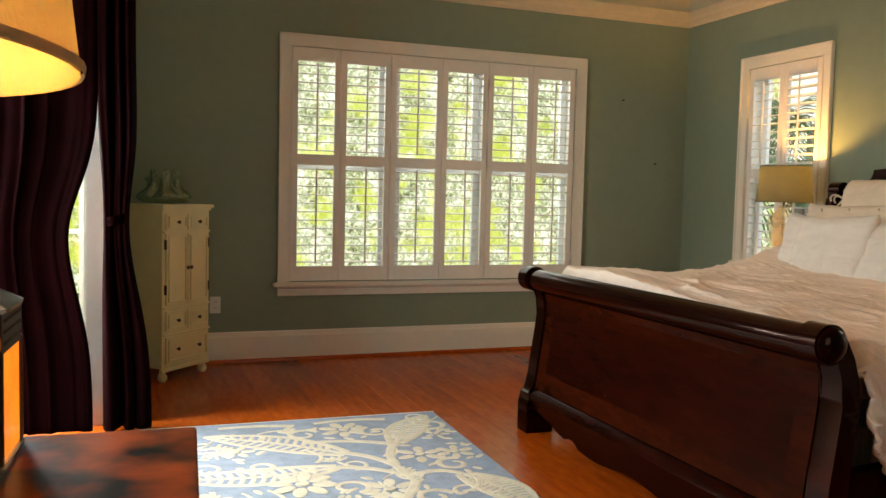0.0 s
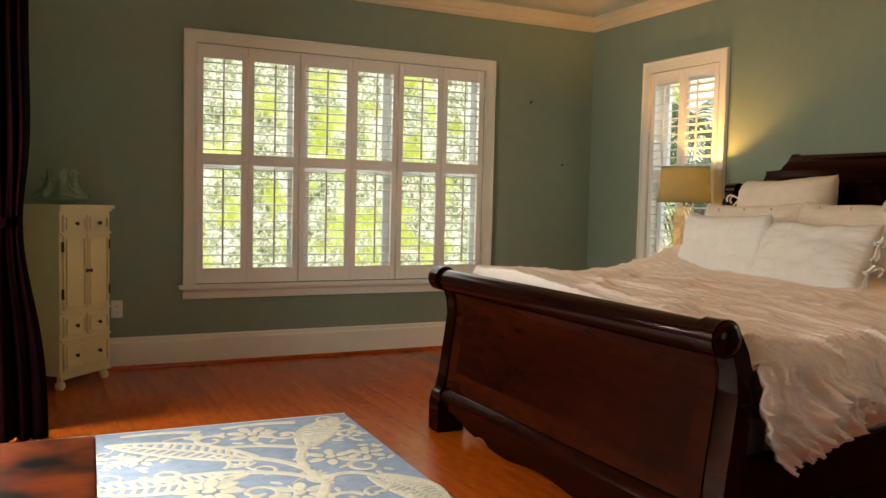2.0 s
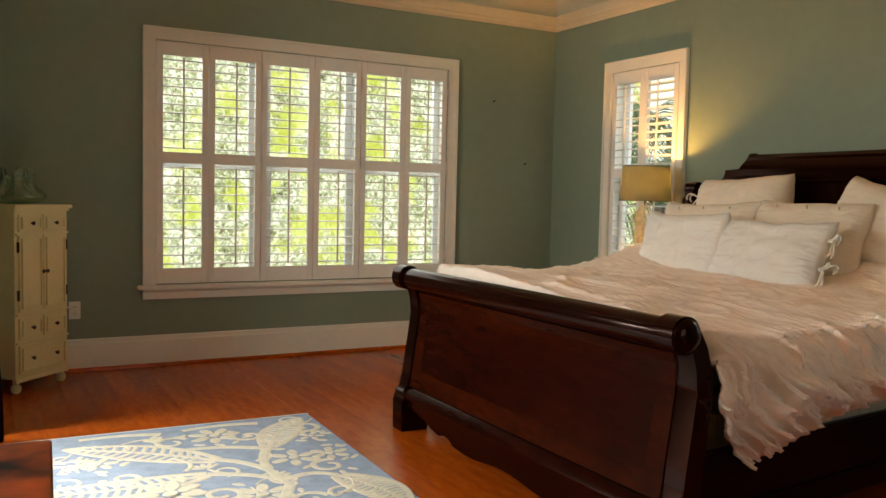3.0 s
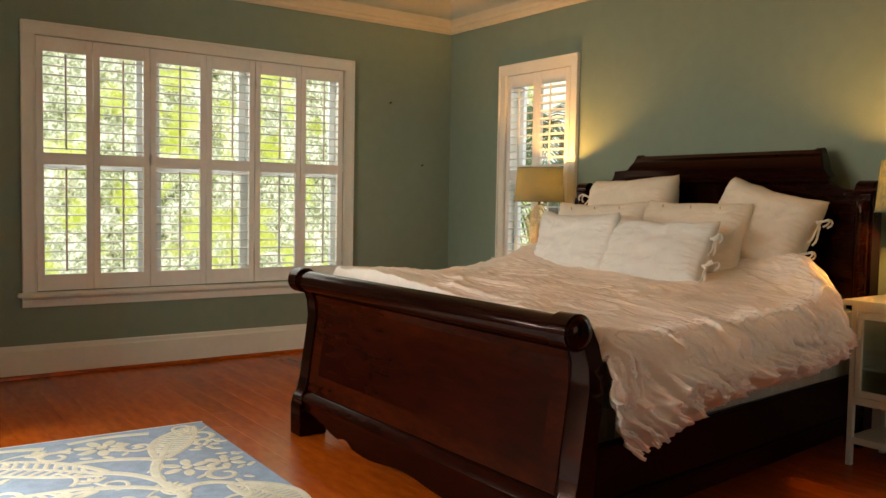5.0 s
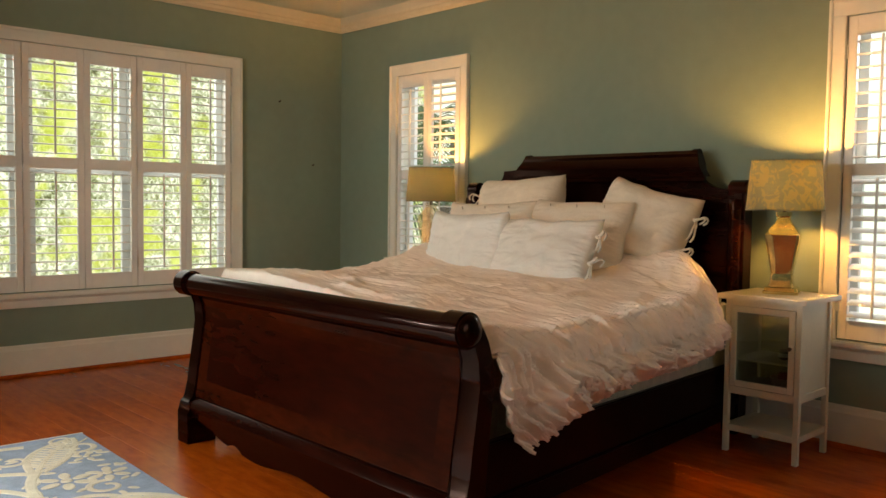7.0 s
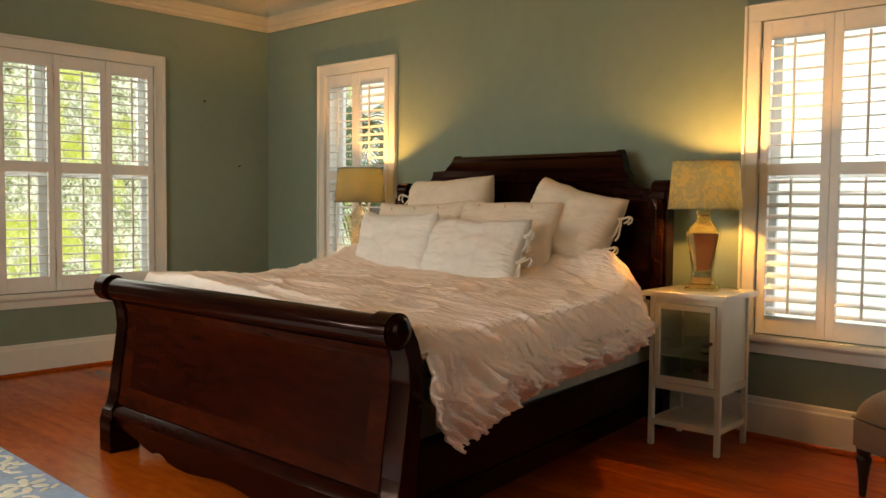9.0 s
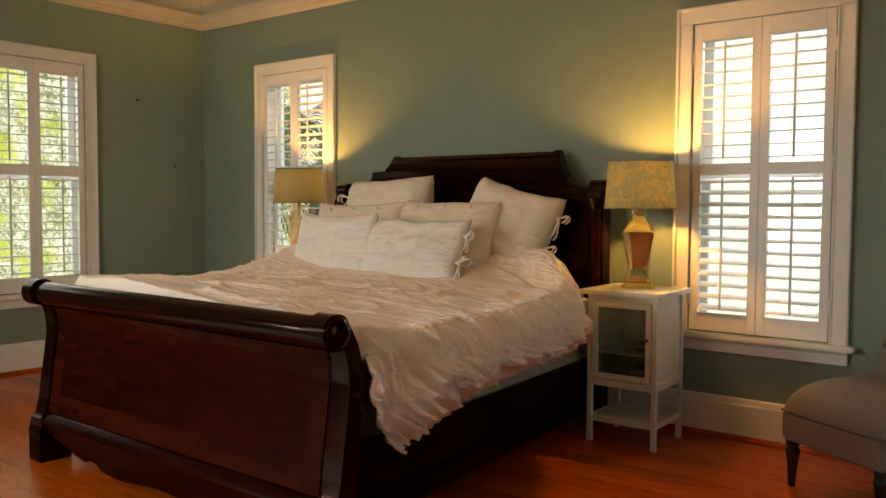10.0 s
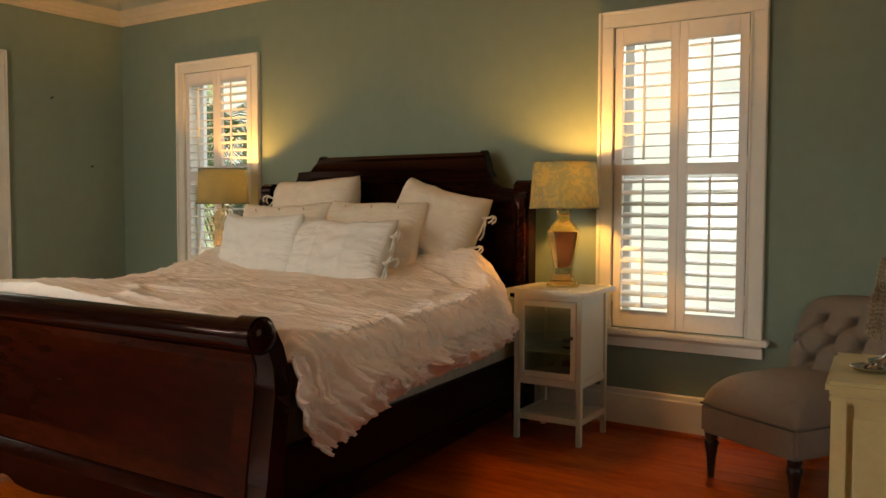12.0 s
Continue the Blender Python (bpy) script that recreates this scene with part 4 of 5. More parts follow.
def corner_cabinet():
    w, d, h = 0.425, 0.30, 1.10
    t = thing("corner_cabinet", pose(0.216, 5.478, 0, 0, 0, 45), "tall cream painted cabinet with drawers and two doors", "cabinet")
    part("body", box(0, w, 0.0, d, 0.085, h - 0.022, 0.002), CREAM, t)
    part("top", box(-0.014, w + 0.03, -0.022, d, h - 0.022, h, 0.006), CREAM, t)
    part("top_moulding", box(-0.006, w + 0.012, -0.011, d, h - 0.038, h - 0.0222, 0.004), CREAM, t)
    part("plinth", prism([(0, 0.085), (0, 0.062), (0.06, 0.066), (w - 0.06, 0.066), (w, 0.062), (w, 0.085)], -0.008, 0.02), CREAM, t)
    for x, y in ((0.03, 0.025), (w - 0.03, 0.025), (0.03, d - 0.03), (w - 0.03, d - 0.03)):
        part("bun_foot", lathe([(0.016, 0), (0.026, 0.010), (0.030, 0.028), (0.025, 0.046), (0.016, 0.052), (0.020, 0.060), (0.020, 0.0655)], 18), CREAM, t, m=pose(x, y, 0), smooth=True)
    for a, b, c in ((0.425, 0.47, 0.463), (0.245, 0.26, 0.298), (0.925, 0.94, 0.932)):
        part("moulding", box(0.002, w - 0.002, -0.016, -0.0005, c - 0.008, c + 0.004, 0.003), CREAM, t)

    def front(name, x0, x1, z0, z1, knobs):
        o = part(name, box(x0, x1, -0.013, -0.0005, z0, z1, 0.003), CREAM, t)
        bm = bmesh.new()
        e = 0.016
        for b in ((x0 + e, x1 - e, z0 + e, z0 + e + 0.008), (x0 + e, x1 - e, z1 - e - 0.008, z1 - e), (x0 + e, x0 + e + 0.008, z0 + e + 0.008, z1 - e - 0.008), (x1 - e - 0.008, x1 - e, z0 + e + 0.008, z1 - e - 0.008)):
            add_box(bm, b[0], b[1], -0.023, -0.0128, b[2], b[3], 0.002)
        part("bead", bm, CREAM, o)
        for kx, kz in knobs:
            part("knob", lathe([(0.005, 0), (0.005, 0.010), (0.011, 0.014), (0.012, 0.020), (0.006, 0.026), (0.001, 0.027)], 14), BRONZE, o, "dark bronze knob", pose(kx, -0.013, kz, 90), smooth=True)

    m0, m1 = 0.022, w - 0.022
    mid = w / 2
    for z0, z1, zk in ((0.942, 1.045, 0.992), (0.318, 0.440, 0.380)):
        front("drawer", m0, mid - 0.004, z0, z1, [((m0 + mid) / 2, zk)])
        front("drawer", mid + 0.004, m1, z0, z1, [((m1 + mid) / 2, zk)])
    front("door", m0, mid - 0.002, 0.480, 0.922, [(mid - 0.016, 0.705)])
    front("door", mid + 0.002, m1, 0.480, 0.922, [(mid + 0.016, 0.705)])
    front("drawer", m0, m1, 0.115, 0.280, [(m0 + 0.095, 0.200), (m1 - 0.095, 0.200)])
    for x in (m0 - 0.004, m1 + 0.004):
        for z in (0.575, 0.855):
            part("hinge", box(x - 0.004, x + 0.004, -0.018, -0.002, z - 0.03, z + 0.03, 0.001), BRONZE, t, "dark hinge")
    return t


corner_cabinet()


def glass_bowl():
    b = thing("glass_bowl", pose(0.235, 5.74, 1.10), "sea green crinkled glass bowl on the cabinet", "bowl")
    bm = bmesh.new()
    n = 72
    rings = []
    for r, z, wave in ((0.04, 0.0, 0), (0.10, 0.004, 0), (0.145, 0.022, 0.03), (0.165, 0.045, 0.07), (0.150, 0.068, 0.10), (0.115, 0.090, 0.14), (0.090, 0.125, 0.20), (0.082, 0.160, 0.28), (0.092, 0.190, 0.34)):
        ring = []
        for i in range(n):
            a = 2 * math.pi * i / n
            k = r * (1 + wave * (0.7 * math.sin(7 * a) + 0.5 * math.sin(11 * a + 2)))
            ring.append(bm.verts.new((k * math.cos(a), k * math.sin(a), z + 0.09 * wave * math.cos(5 * a + 1))))
        rings.append(ring)
    for p, q in zip(rings, rings[1:]):
        for i in range(n):
            bm.faces.new((p[i], p[(i + 1) % n], q[(i + 1) % n], q[i]))
    bm.faces.new(rings[0])
    bmesh.ops.solidify(bm, geom=bm.faces[:], thickness=0.004)
    part("bowl_glass", bm, BOWL, b, smooth=True, angle=180)
    return b


glass_bowl()

# ---- outlet, nails ----
o = thing("wall_outlet", pose(0.583, YN, 0.404), "white double wall outlet above the baseboard", "outlet")
part("plate", box(-0.036, 0.036, -0.007, -0.0005, -0.058, 0.058, 0.003), PLASTIC, o)
for z in (-0.022, 0.022):
    s = part("socket", box(-0.014, 0.014, -0.010, -0.0072, z - 0.014, z + 0.014, 0.003), PLASTIC, o)
    for x in (-0.006, 0.006):
        part("slot", box(x - 0.0015, x + 0.0015, -0.0108, -0.0099, z - 0.004, z + 0.006), EBONY, s)
for x, z in ((3.771, 1.995), (4.096, 1.492)):
    part_ob = part("nail", tube([(0, 0, 0), (0, -0.018, 0.002), (0, -0.022, 0.010)], 0.006, 8), BRONZE, m=pose(x, YN, z))
    tagged(part_ob, "small dark picture nail in the wall", "nail", "picture nails")


# ---- glazed door and curtains ----
dr = thing("door_1", pose(0, YD, 0), "white glazed garden door between plum curtains", "door", kind="structure")
for x0, x1, z0, z1 in ((DOOR[1], DOOR[1] + 0.088, 0, DOOR[3]), (DOOR[0] - 0.088, DOOR[0], 0, DOOR[3]), (DOOR[0] - 0.088, DOOR[1] + 0.088, DOOR[3] + 0.0005, DOOR[3] + 0.09)):
    part("casing", box(x0, x1, -0.024, 0.0, z0, z1, 0.004), TRIM, dr)
leafm = part("door_leaf", box(DOOR[1] - 0.03, DOOR[1] - 0.004, 0.03, 0.07, 0.02, DOOR[3] - 0.004, 0.004), TRIM, dr)
for b in ((DOOR[0] + 0.004, DOOR[0] + 0.03, 0.02, DOOR[3] - 0.004), (DOOR[0] + 0.03, DOOR[1] - 0.03, 0.02, 0.26), (DOOR[0] + 0.03, DOOR[1] - 0.03, DOOR[3] - 0.11, DOOR[3] - 0.004)):
    part("door_frame", box(b[0], b[1], 0.03, 0.07, b[2], b[3], 0.003), TRIM, leafm)
for i in range(1, 5):
    z = 0.26 + i * (DOOR[3] - 0.37) / 5
    part("muntin", box(DOOR[0] + 0.03, DOOR[1] - 0.03, 0.040, 0.060, z - 0.011, z + 0.011, 0.002), TRIM, leafm)
part("door_frame", box((DOOR[0] + DOOR[1]) / 2 - 0.07, (DOOR[0] + DOOR[1]) / 2 + 0.07, 0.028, 0.072, 0.02, DOOR[3] - 0.004, 0.003), TRIM, leafm)
for i in (1, 2, 4, 5):
    x = DOOR[0] + 0.03 + i * (DOOR[1] - DOOR[0] - 0.06) / 6
    part("muntin", box(x - 0.011, x + 0.011, 0.042, 0.058, 0.26, DOOR[3] - 0.11, 0.002), TRIM, leafm)
pn = part("pane", box(DOOR[0] + 0.028, DOOR[1] - 0.028, 0.048, 0.052, 0.25, DOOR[3] - 0.1), PANE, leafm)
pn.visible_shadow = False
tagged(part("backdrop", box(-4, 4, 0, 0.02, -2, 5), DOOR_GLOW, m=pose(-4.5, YD + 6.5, 0.5, 0, 0, 25)), "glowing backdrop painted overbright beyond the glazed door", "backdrop", kind="structure")


def curtain(name, inner, outer, y, z1, tie_z, label, seed, folds, tied=True, depth=0.05):
    """inner / outer: x of both edges at top, tie and hem. Gathered where it is tied."""
    c = thing(name, pose(0, 0, 0), label, "curtain", "plum curtains at the glazed door")

    def f(u, v):
        z = lerp(0.012, z1, v)
        k = math.exp(-((z - tie_z) / 0.33) ** 2) if z > tie_z else math.exp(-((z - tie_z) / 0.42) ** 2)

        def at(e):
            top, tie, hem = e
            base = lerp(hem, top, smoothstep(0.0, 0.75, v))
            return lerp(base, tie, k)
        a, b = at(inner), at(outer)
        x = lerp(a, b, u)
        amp = lerp(depth, depth * 0.5, k)
        ph = (u + 0.05 * math.sin(u * 9 + seed)) * folds * 2 * math.pi + seed + 0.25 * math.sin(z * 0.9 + seed + 3 * u)
        yy = y - 0.055 + amp * math.sin(ph) + 0.16 * depth * math.sin(2.3 * ph + z * 2) + 0.02 * noise.noise(Vector((u * 6, z * 0.6, seed))) + 0.012 * noise.noise(Vector((u * 17, z * 0.4, seed + 5)))
        x += 0.010 * math.cos(ph)
        return (x, yy, z)

    part("cloth", grid_surface(f, 90, 70, 0.004), CURTAIN, c, smooth=True, angle=180)
    if not tied:
        return c
    xa, xb = sorted((inner[1], outer[1]))
    n = 26
    pts = [((xa + xb) / 2 + ((xb - xa) / 2 - 0.004) * math.cos(2 * math.pi * i / n), y - 0.055 + 0.052 * math.sin(2 * math.pi * i / n), tie_z + 0.010 * math.cos(2 * math.pi * i / n)) for i in range(n + 1)]
    bm = bmesh.new()
    rows = [[bm.verts.new((px_, py_, pz_ + dz)) for px_, py_, pz_ in pts[:-1]] for dz in (-0.022, 0.022)]
    for i in range(n):
        bm.faces.new((rows[0][i], rows[0][(i + 1) % n], rows[1][(i + 1) % n], rows[1][i]))
    bmesh.ops.solidify(bm, geom=bm.faces[:], thickness=0.005)
    part("tieback", bm, CURTAIN, c, "dark band tie-back", smooth=True)
    return c


curtain("curtain", (-0.115, -0.085, -0.095), (0.050, 0.020, 0.125), YD - 0.10, 2.58, 1.04, "plum curtain tied back beside the cabinet", 0.6, 3)
curtain("curtain", (-0.10, -0.235, -0.130), (-0.72, -0.70, -0.68), YD - 0.10, 2.58, 0.95, "plum curtain drawn back from the glazed door", 2.1, 4.5, False, 0.013)
rod = part("curtain_rod", tube([(-1.95, YD - 0.155, 2.59), (0.12, YD - 0.155, 2.59)], 0.014, 12), BRONZE)
tagged(rod, "dark metal curtain rod above the door", "curtain rod")


# ---- front table, lamp and lantern ----
TT = pose(0.204, 2.45, 0, 0, 0, -3.5)
tb = thing("side_table", TT, "dark wooden table with reddish patches", "table")
part("tabletop", box(-0.98, 0, -1.95, 0, 0.52, 0.55, 0.005), MOTTLED_TOP, tb)
part("apron", box(-0.94, -0.04, -1.91, -0.04, 0.42, 0.5195, 0.004), EBONY, tb)
for x, y in ((-0.95, -1.92), (-0.09, -1.92), (-0.95, -0.09), (-0.09, -0.09)):
    part("leg", box(x, x + 0.06, y, y + 0.06, 0.0, 0.4195, 0.004), EBONY, tb)
fl = table_lamp(pose(-0.255, 0.65, 0.5505), 1, "tall table lamp with a warm lit cream shade", 1.347, BRONZE, SHADE_CREAM, "cream cloth shade lit from inside")
for o_ in list(fl.children):
    if o_.name.startswith(("shade", "bulb", "stem")):
        o_.matrix_basis = pose(0, 0, 0.312)
part("riser", lathe([(0.010, 0.38), (0.010, 0.72)], 12), BRONZE, fl)


def lantern():
    l = thing("lantern", TT @ pose(-0.43, -0.02, 0.5505, 0, 0, 0) @ pose(-0.11, -0.18, 0), "pierced dark metal lantern with glowing amber panes", "lantern")
    w = 0.115
    part("lantern_base", box(-w - 0.01, w + 0.01, -w - 0.01, w + 0.01, 0, 0.018, 0.003), SILVER, l)
    for x, y in ((-1, -1), (1, -1), (-1, 1), (1, 1)):
        part("post", box(x * w - 0.008, x * w + 0.008, y * w - 0.008, y * w + 0.008, 0.018, 0.28, 0.002), BRONZE, l)
    for a in range(4):
        g = part("pane", box(-w + 0.008, w - 0.008, -w - 0.001, -w + 0.002, 0.018, 0.27), AMBER, l, "amber glass pane", pose(0, 0, 0, 0, 0, 90 * a))
        bm = box(-w, w, -w - 0.006, -w - 0.002, 0.27, 0.36)
        part("gallery", bm, BRONZE, l, "pierced metal gallery", pose(0, 0, 0, 0, 0, 90 * a))
        for i in range(9):
            for k in range(3):
                part("boss", lathe([(0.006, 0), (0.004, 0.004), (0.001, 0.005)], 8), BRONZE, l, m=pose(0, 0, 0, 0, 0, 90 * a) @ pose(-0.092 + i * 0.023, -w - 0.006, 0.292 + k * 0.026, 90))
    part("roof", lathe([(w * 1.12, 0.36), (w * 1.14, 0.372), (w * 0.8, 0.395), (0.05, 0.42), (0.03, 0.45), (0.001, 0.46)], 32, 8), SILVER, l)
    return l


AMBER = material("glowing_amber_glass", (0.95, 0.24, 0.015), 0.3, vary=0.12, scale=9)
nt = AMBER.node_tree
b = nt.nodes["Principled BSDF"]
nt.links.new([n for n in nt.nodes if n.type == "VALTORGB"][0].outputs[0], b.inputs["Emission Color"])
b.inputs["Emission Strength"].default_value = 1.0
lantern()

# ---- rug ----
RM = pose(1.592, 4.372, 0, 0, 0, 0) @ Matrix.Rotation(radians(-1.4), 4, "Z")
rug = thing("area_rug", RM, "blue wool rug with raised cream flowers and leaves", "rug")
RW, RL = 1.95, 2.75
part("rug_field", box(-RW, 0, -RL, 0, 0.001, 0.012, 0.003), RUG, rug)


LAYER = [0]


def lift(z):
    """Each stroke of the pattern lies a little above the last."""
    LAYER[0] += 1
    return z + 0.00001 * (LAYER[0] % 260)


def ribbon(bm, pts, w0, w1, z=0.0122, up=0.0022):
    z = lift(z)
    pts = [Vector((p[0], p[1], 0)) for p in pts]
    n = len(pts)
    rows = []
    for i, p in enumerate(pts):
        d = (pts[min(i + 1, n - 1)] - pts[max(i - 1, 0)]).normalized()
        q = Vector((-d.y, d.x, 0))
        w = lerp(w0, w1, i / (n - 1)) / 2
        rows.append([bm.verts.new((*(p - q * w).xy, z)), bm.verts.new((*(p - q * w * 0.6).xy, z + up)), bm.verts.new((*(p + q * w * 0.6).xy, z + up)), bm.verts.new((*(p + q * w).xy, z))])
    for a, b in zip(rows, rows[1:]):
        for k in range(3):
            bm.faces.new((a[k], a[k + 1], b[k + 1], b[k]))


def blob(bm, c, rx, ry, ang, lobes=0, depth=0.0, z=0.0122, up=0.0022):
    z = lift(z)
    n = 28
    ca, sa = math.cos(ang), math.sin(ang)
    lo_, hi_ = [], []
    for i in range(n):
        a = 2 * math.pi * i / n
        k = 1 + depth * math.cos(lobes * a)
        for s, ring, zz in ((1, lo_, z), (0.86, hi_, z + up)):
            x, y = rx * k * s * math.cos(a), ry * k * s * math.sin(a)
            ring.append(bm.verts.new((c[0] + x * ca - y * sa, c[1] + x * sa + y * ca, zz)))
    for i in range(n):
        bm.faces.new((lo_[i], lo_[(i + 1) % n], hi_[(i + 1) % n], hi_[i]))
    bm.faces.new(hi_)


def bez(p0, p1, p2, n=18):
    return [((1 - t) ** 2 * p0[0] + 2 * t * (1 - t) * p1[0] + t * t * p2[0], (1 - t) ** 2 * p0[1] + 2 * t * (1 - t) * p1[1] + t * t * p2[1]) for t in [i / n for i in range(n + 1)]]


def laddered_leaf(bm, a, b, width, bend=0.0):
    """A long leaf: an outline, a midrib and rungs between them."""
    a, b = Vector((*a, 0)), Vector((*b, 0))
    d = b - a
    q = Vector((-d.y, d.x, 0)).normalized()
    mid = [(a + d * t + q * bend * math.sin(math.pi * t)).xy for t in [i / 16 for i in range(17)]]
    ribbon(bm, mid, 0.034, 0.016)
    for s in (-1, 1):
        ribbon(bm, [(a + d * t + q * (bend * math.sin(math.pi * t) + s * width / 2 * math.sin(math.pi * min(1, t * 0.95 + 0.05)) ** 0.8)).xy for t in [i / 16 for i in range(17)]], 0.040, 0.026)
        for i in range(2, 15):
            t = i / 16
            p = a + d * t + q * bend * math.sin(math.pi * t)
            e = p + d * 0.04 + q * s * width / 2 * math.sin(math.pi * t) ** 0.8
            ribbon(bm, [p.xy, ((p + e) / 2).xy, e.xy], 0.021, 0.025)


def flower(bm, c, r, petals, ang=0.0):
    for i in range(petals):
        a = ang + 2 * math.pi * i / petals
        blob(bm, (c[0] + 0.62 * r * math.cos(a), c[1] + 0.62 * r * math.sin(a)), 0.36 * r, 0.20 * r, a)
    blob(bm, c, 0.2 * r, 0.2 * r, 0, z=0.013, up=0.005)


def coil(bm, c, r0, r1, a0, turns, w):
    n = 26
    ribbon(bm, [(c[0] + lerp(r0, r1, i / n) * math.cos(a0 + turns * 2 * math.pi * i / n), c[1] + lerp(r0, r1, i / n) * math.sin(a0 + turns * 2 * math.pi * i / n)) for i in range(n + 1)], w, w * 0.6)


pat = bmesh.new()
laddered_leaf(pat, (-0.36, -0.52), (-0.07, -0.07), 0.17, 0.02)
laddered_leaf(pat, (-0.62, -0.62), (-1.22, -0.20), 0.20, -0.03)
laddered_leaf(pat, (-0.70, -0.80), (-1.40, -0.78), 0.19, 0.05)
laddered_leaf(pat, (-0.20, -1.02), (-0.06, -1.45), 0.18, 0.03)
laddered_leaf(pat, (-0.62, -1.30), (-0.30, -1.75), 0.20, 0.03)
laddered_leaf(pat, (-0.95, -1.35), (-1.45, -1.75), 0.22, 0.04)
laddered_leaf(pat, (-0.9, -2.0), (-0.4, -2.4), 0.2, 0.04)
for p0, p1, p2 in (((-0.36, -0.52), (-0.5, -0.75), (-0.42, -1.05)), ((-0.42, -1.05), (-0.55, -1.4), (-0.9, -1.5)), ((-0.62, -0.62), (-0.48, -0.70), (-0.42, -0.95)), ((-0.70, -0.80), (-0.52, -0.85), (-0.43, -1.0)), ((-0.36, -0.55), (-0.55, -0.40), (-0.78, -0.42)), ((-0.42, -1.0), (-0.3, -0.9), (-0.2, -1.02)), ((-0.6, -1.35), (-0.8, -1.2), (-0.95, -1.35)), ((-0.78, -0.12), (-0.95, -0.05), (-1.15, -0.08)), ((-0.3, -0.1), (-0.5, -0.04), (-0.68, -0.10))):
    ribbon(pat, bez(p0, p1, p2), 0.050, 0.036)
rr = random.Random(5)
for c, r, k in (((-0.55, -0.24), 0.13, 7), ((-0.30, -0.72), 0.12, 6), ((-0.13, -0.72), 0.10, 6), ((-0.88, -0.98), 0.15, 8), ((-0.55, -1.12), 0.13, 7), ((-1.28, -1.12), 0.14, 7), ((-1.1, -0.48), 0.09, 6), ((-0.12, -0.42), 0.07, 5), ((-0.25, -1.6), 0.13, 7), ((-1.5, -0.3), 0.13, 7), ((-1.7, -0.9), 0.15, 8), ((-0.9, -1.8), 0.15, 8)):
    flower(pat, c, r, k, rr.uniform(0, 3))
    for i in range(5):
        a = rr.uniform(0, 6.28)
        blob(pat, (c[0] + r * 1.25 * math.cos(a), c[1] + r * 1.25 * math.sin(a)), 0.030, 0.013, rr.uniform(0, 3))
for c, a0 in (((-0.76, -0.28), 0.4), ((-0.40, -0.30), 2.0), ((-0.19, -0.88), 1.0), ((-1.02, -0.72), 3.0), ((-0.70, -1.06), 5.0), ((-0.10, -0.25), 4.0), ((-1.35, -0.52), 1.2), ((-0.40, -1.25), 0.2), ((-1.15, -1.45), 2.2)):
    coil(pat, c, 0.085, 0.025, a0, 1.1, 0.034)
    for i in range(4):
        a = rr.uniform(0, 6.28)
        blob(pat, (c[0] + 0.115 * math.cos(a), c[1] + 0.115 * math.sin(a)), 0.026, 0.012, a)
for i in range(70):
    c = (rr.uniform(-1.85, -0.08), rr.uniform(-2.6, -0.08))
    a = rr.uniform(0, 6.28)
    k = rr.random()
    if k < 0.4:
        coil(pat, c, 0.07, 0.02, a, rr.choice((-0.9, 0.9)), 0.022)
    elif k < 0.75:
        for j in range(5):
            b_ = a + (j - 2) * 0.5
            blob(pat, (c[0] + 0.045 * math.cos(b_), c[1] + 0.045 * math.sin(b_)), 0.032, 0.011, b_)
        ribbon(pat, bez(c, (c[0] - 0.06 * math.cos(a), c[1] - 0.06 * math.sin(a)), (c[0] - 0.13 * math.cos(a + 0.5), c[1] - 0.13 * math.sin(a + 0.5)), 8), 0.018, 0.012)
    else:
        ribbon(pat, bez(c, (c[0] + 0.12 * math.cos(a), c[1] + 0.12 * math.sin(a)), (c[0] + 0.2 * math.cos(a + 0.9), c[1] + 0.2 * math.sin(a + 0.9)), 10), 0.026, 0.014)
tagged(part("raised_pattern", pat, RUG_CREAM, rug, "raised cream leaf and flower pattern"), kind="stuff")
part("binding", box(-RW - 0.004, 0.004, -0.002, 0.006, 0.001, 0.013, 0.002), RUG_CREAM, rug)


# ---- chair, dresser and what stands on it ----


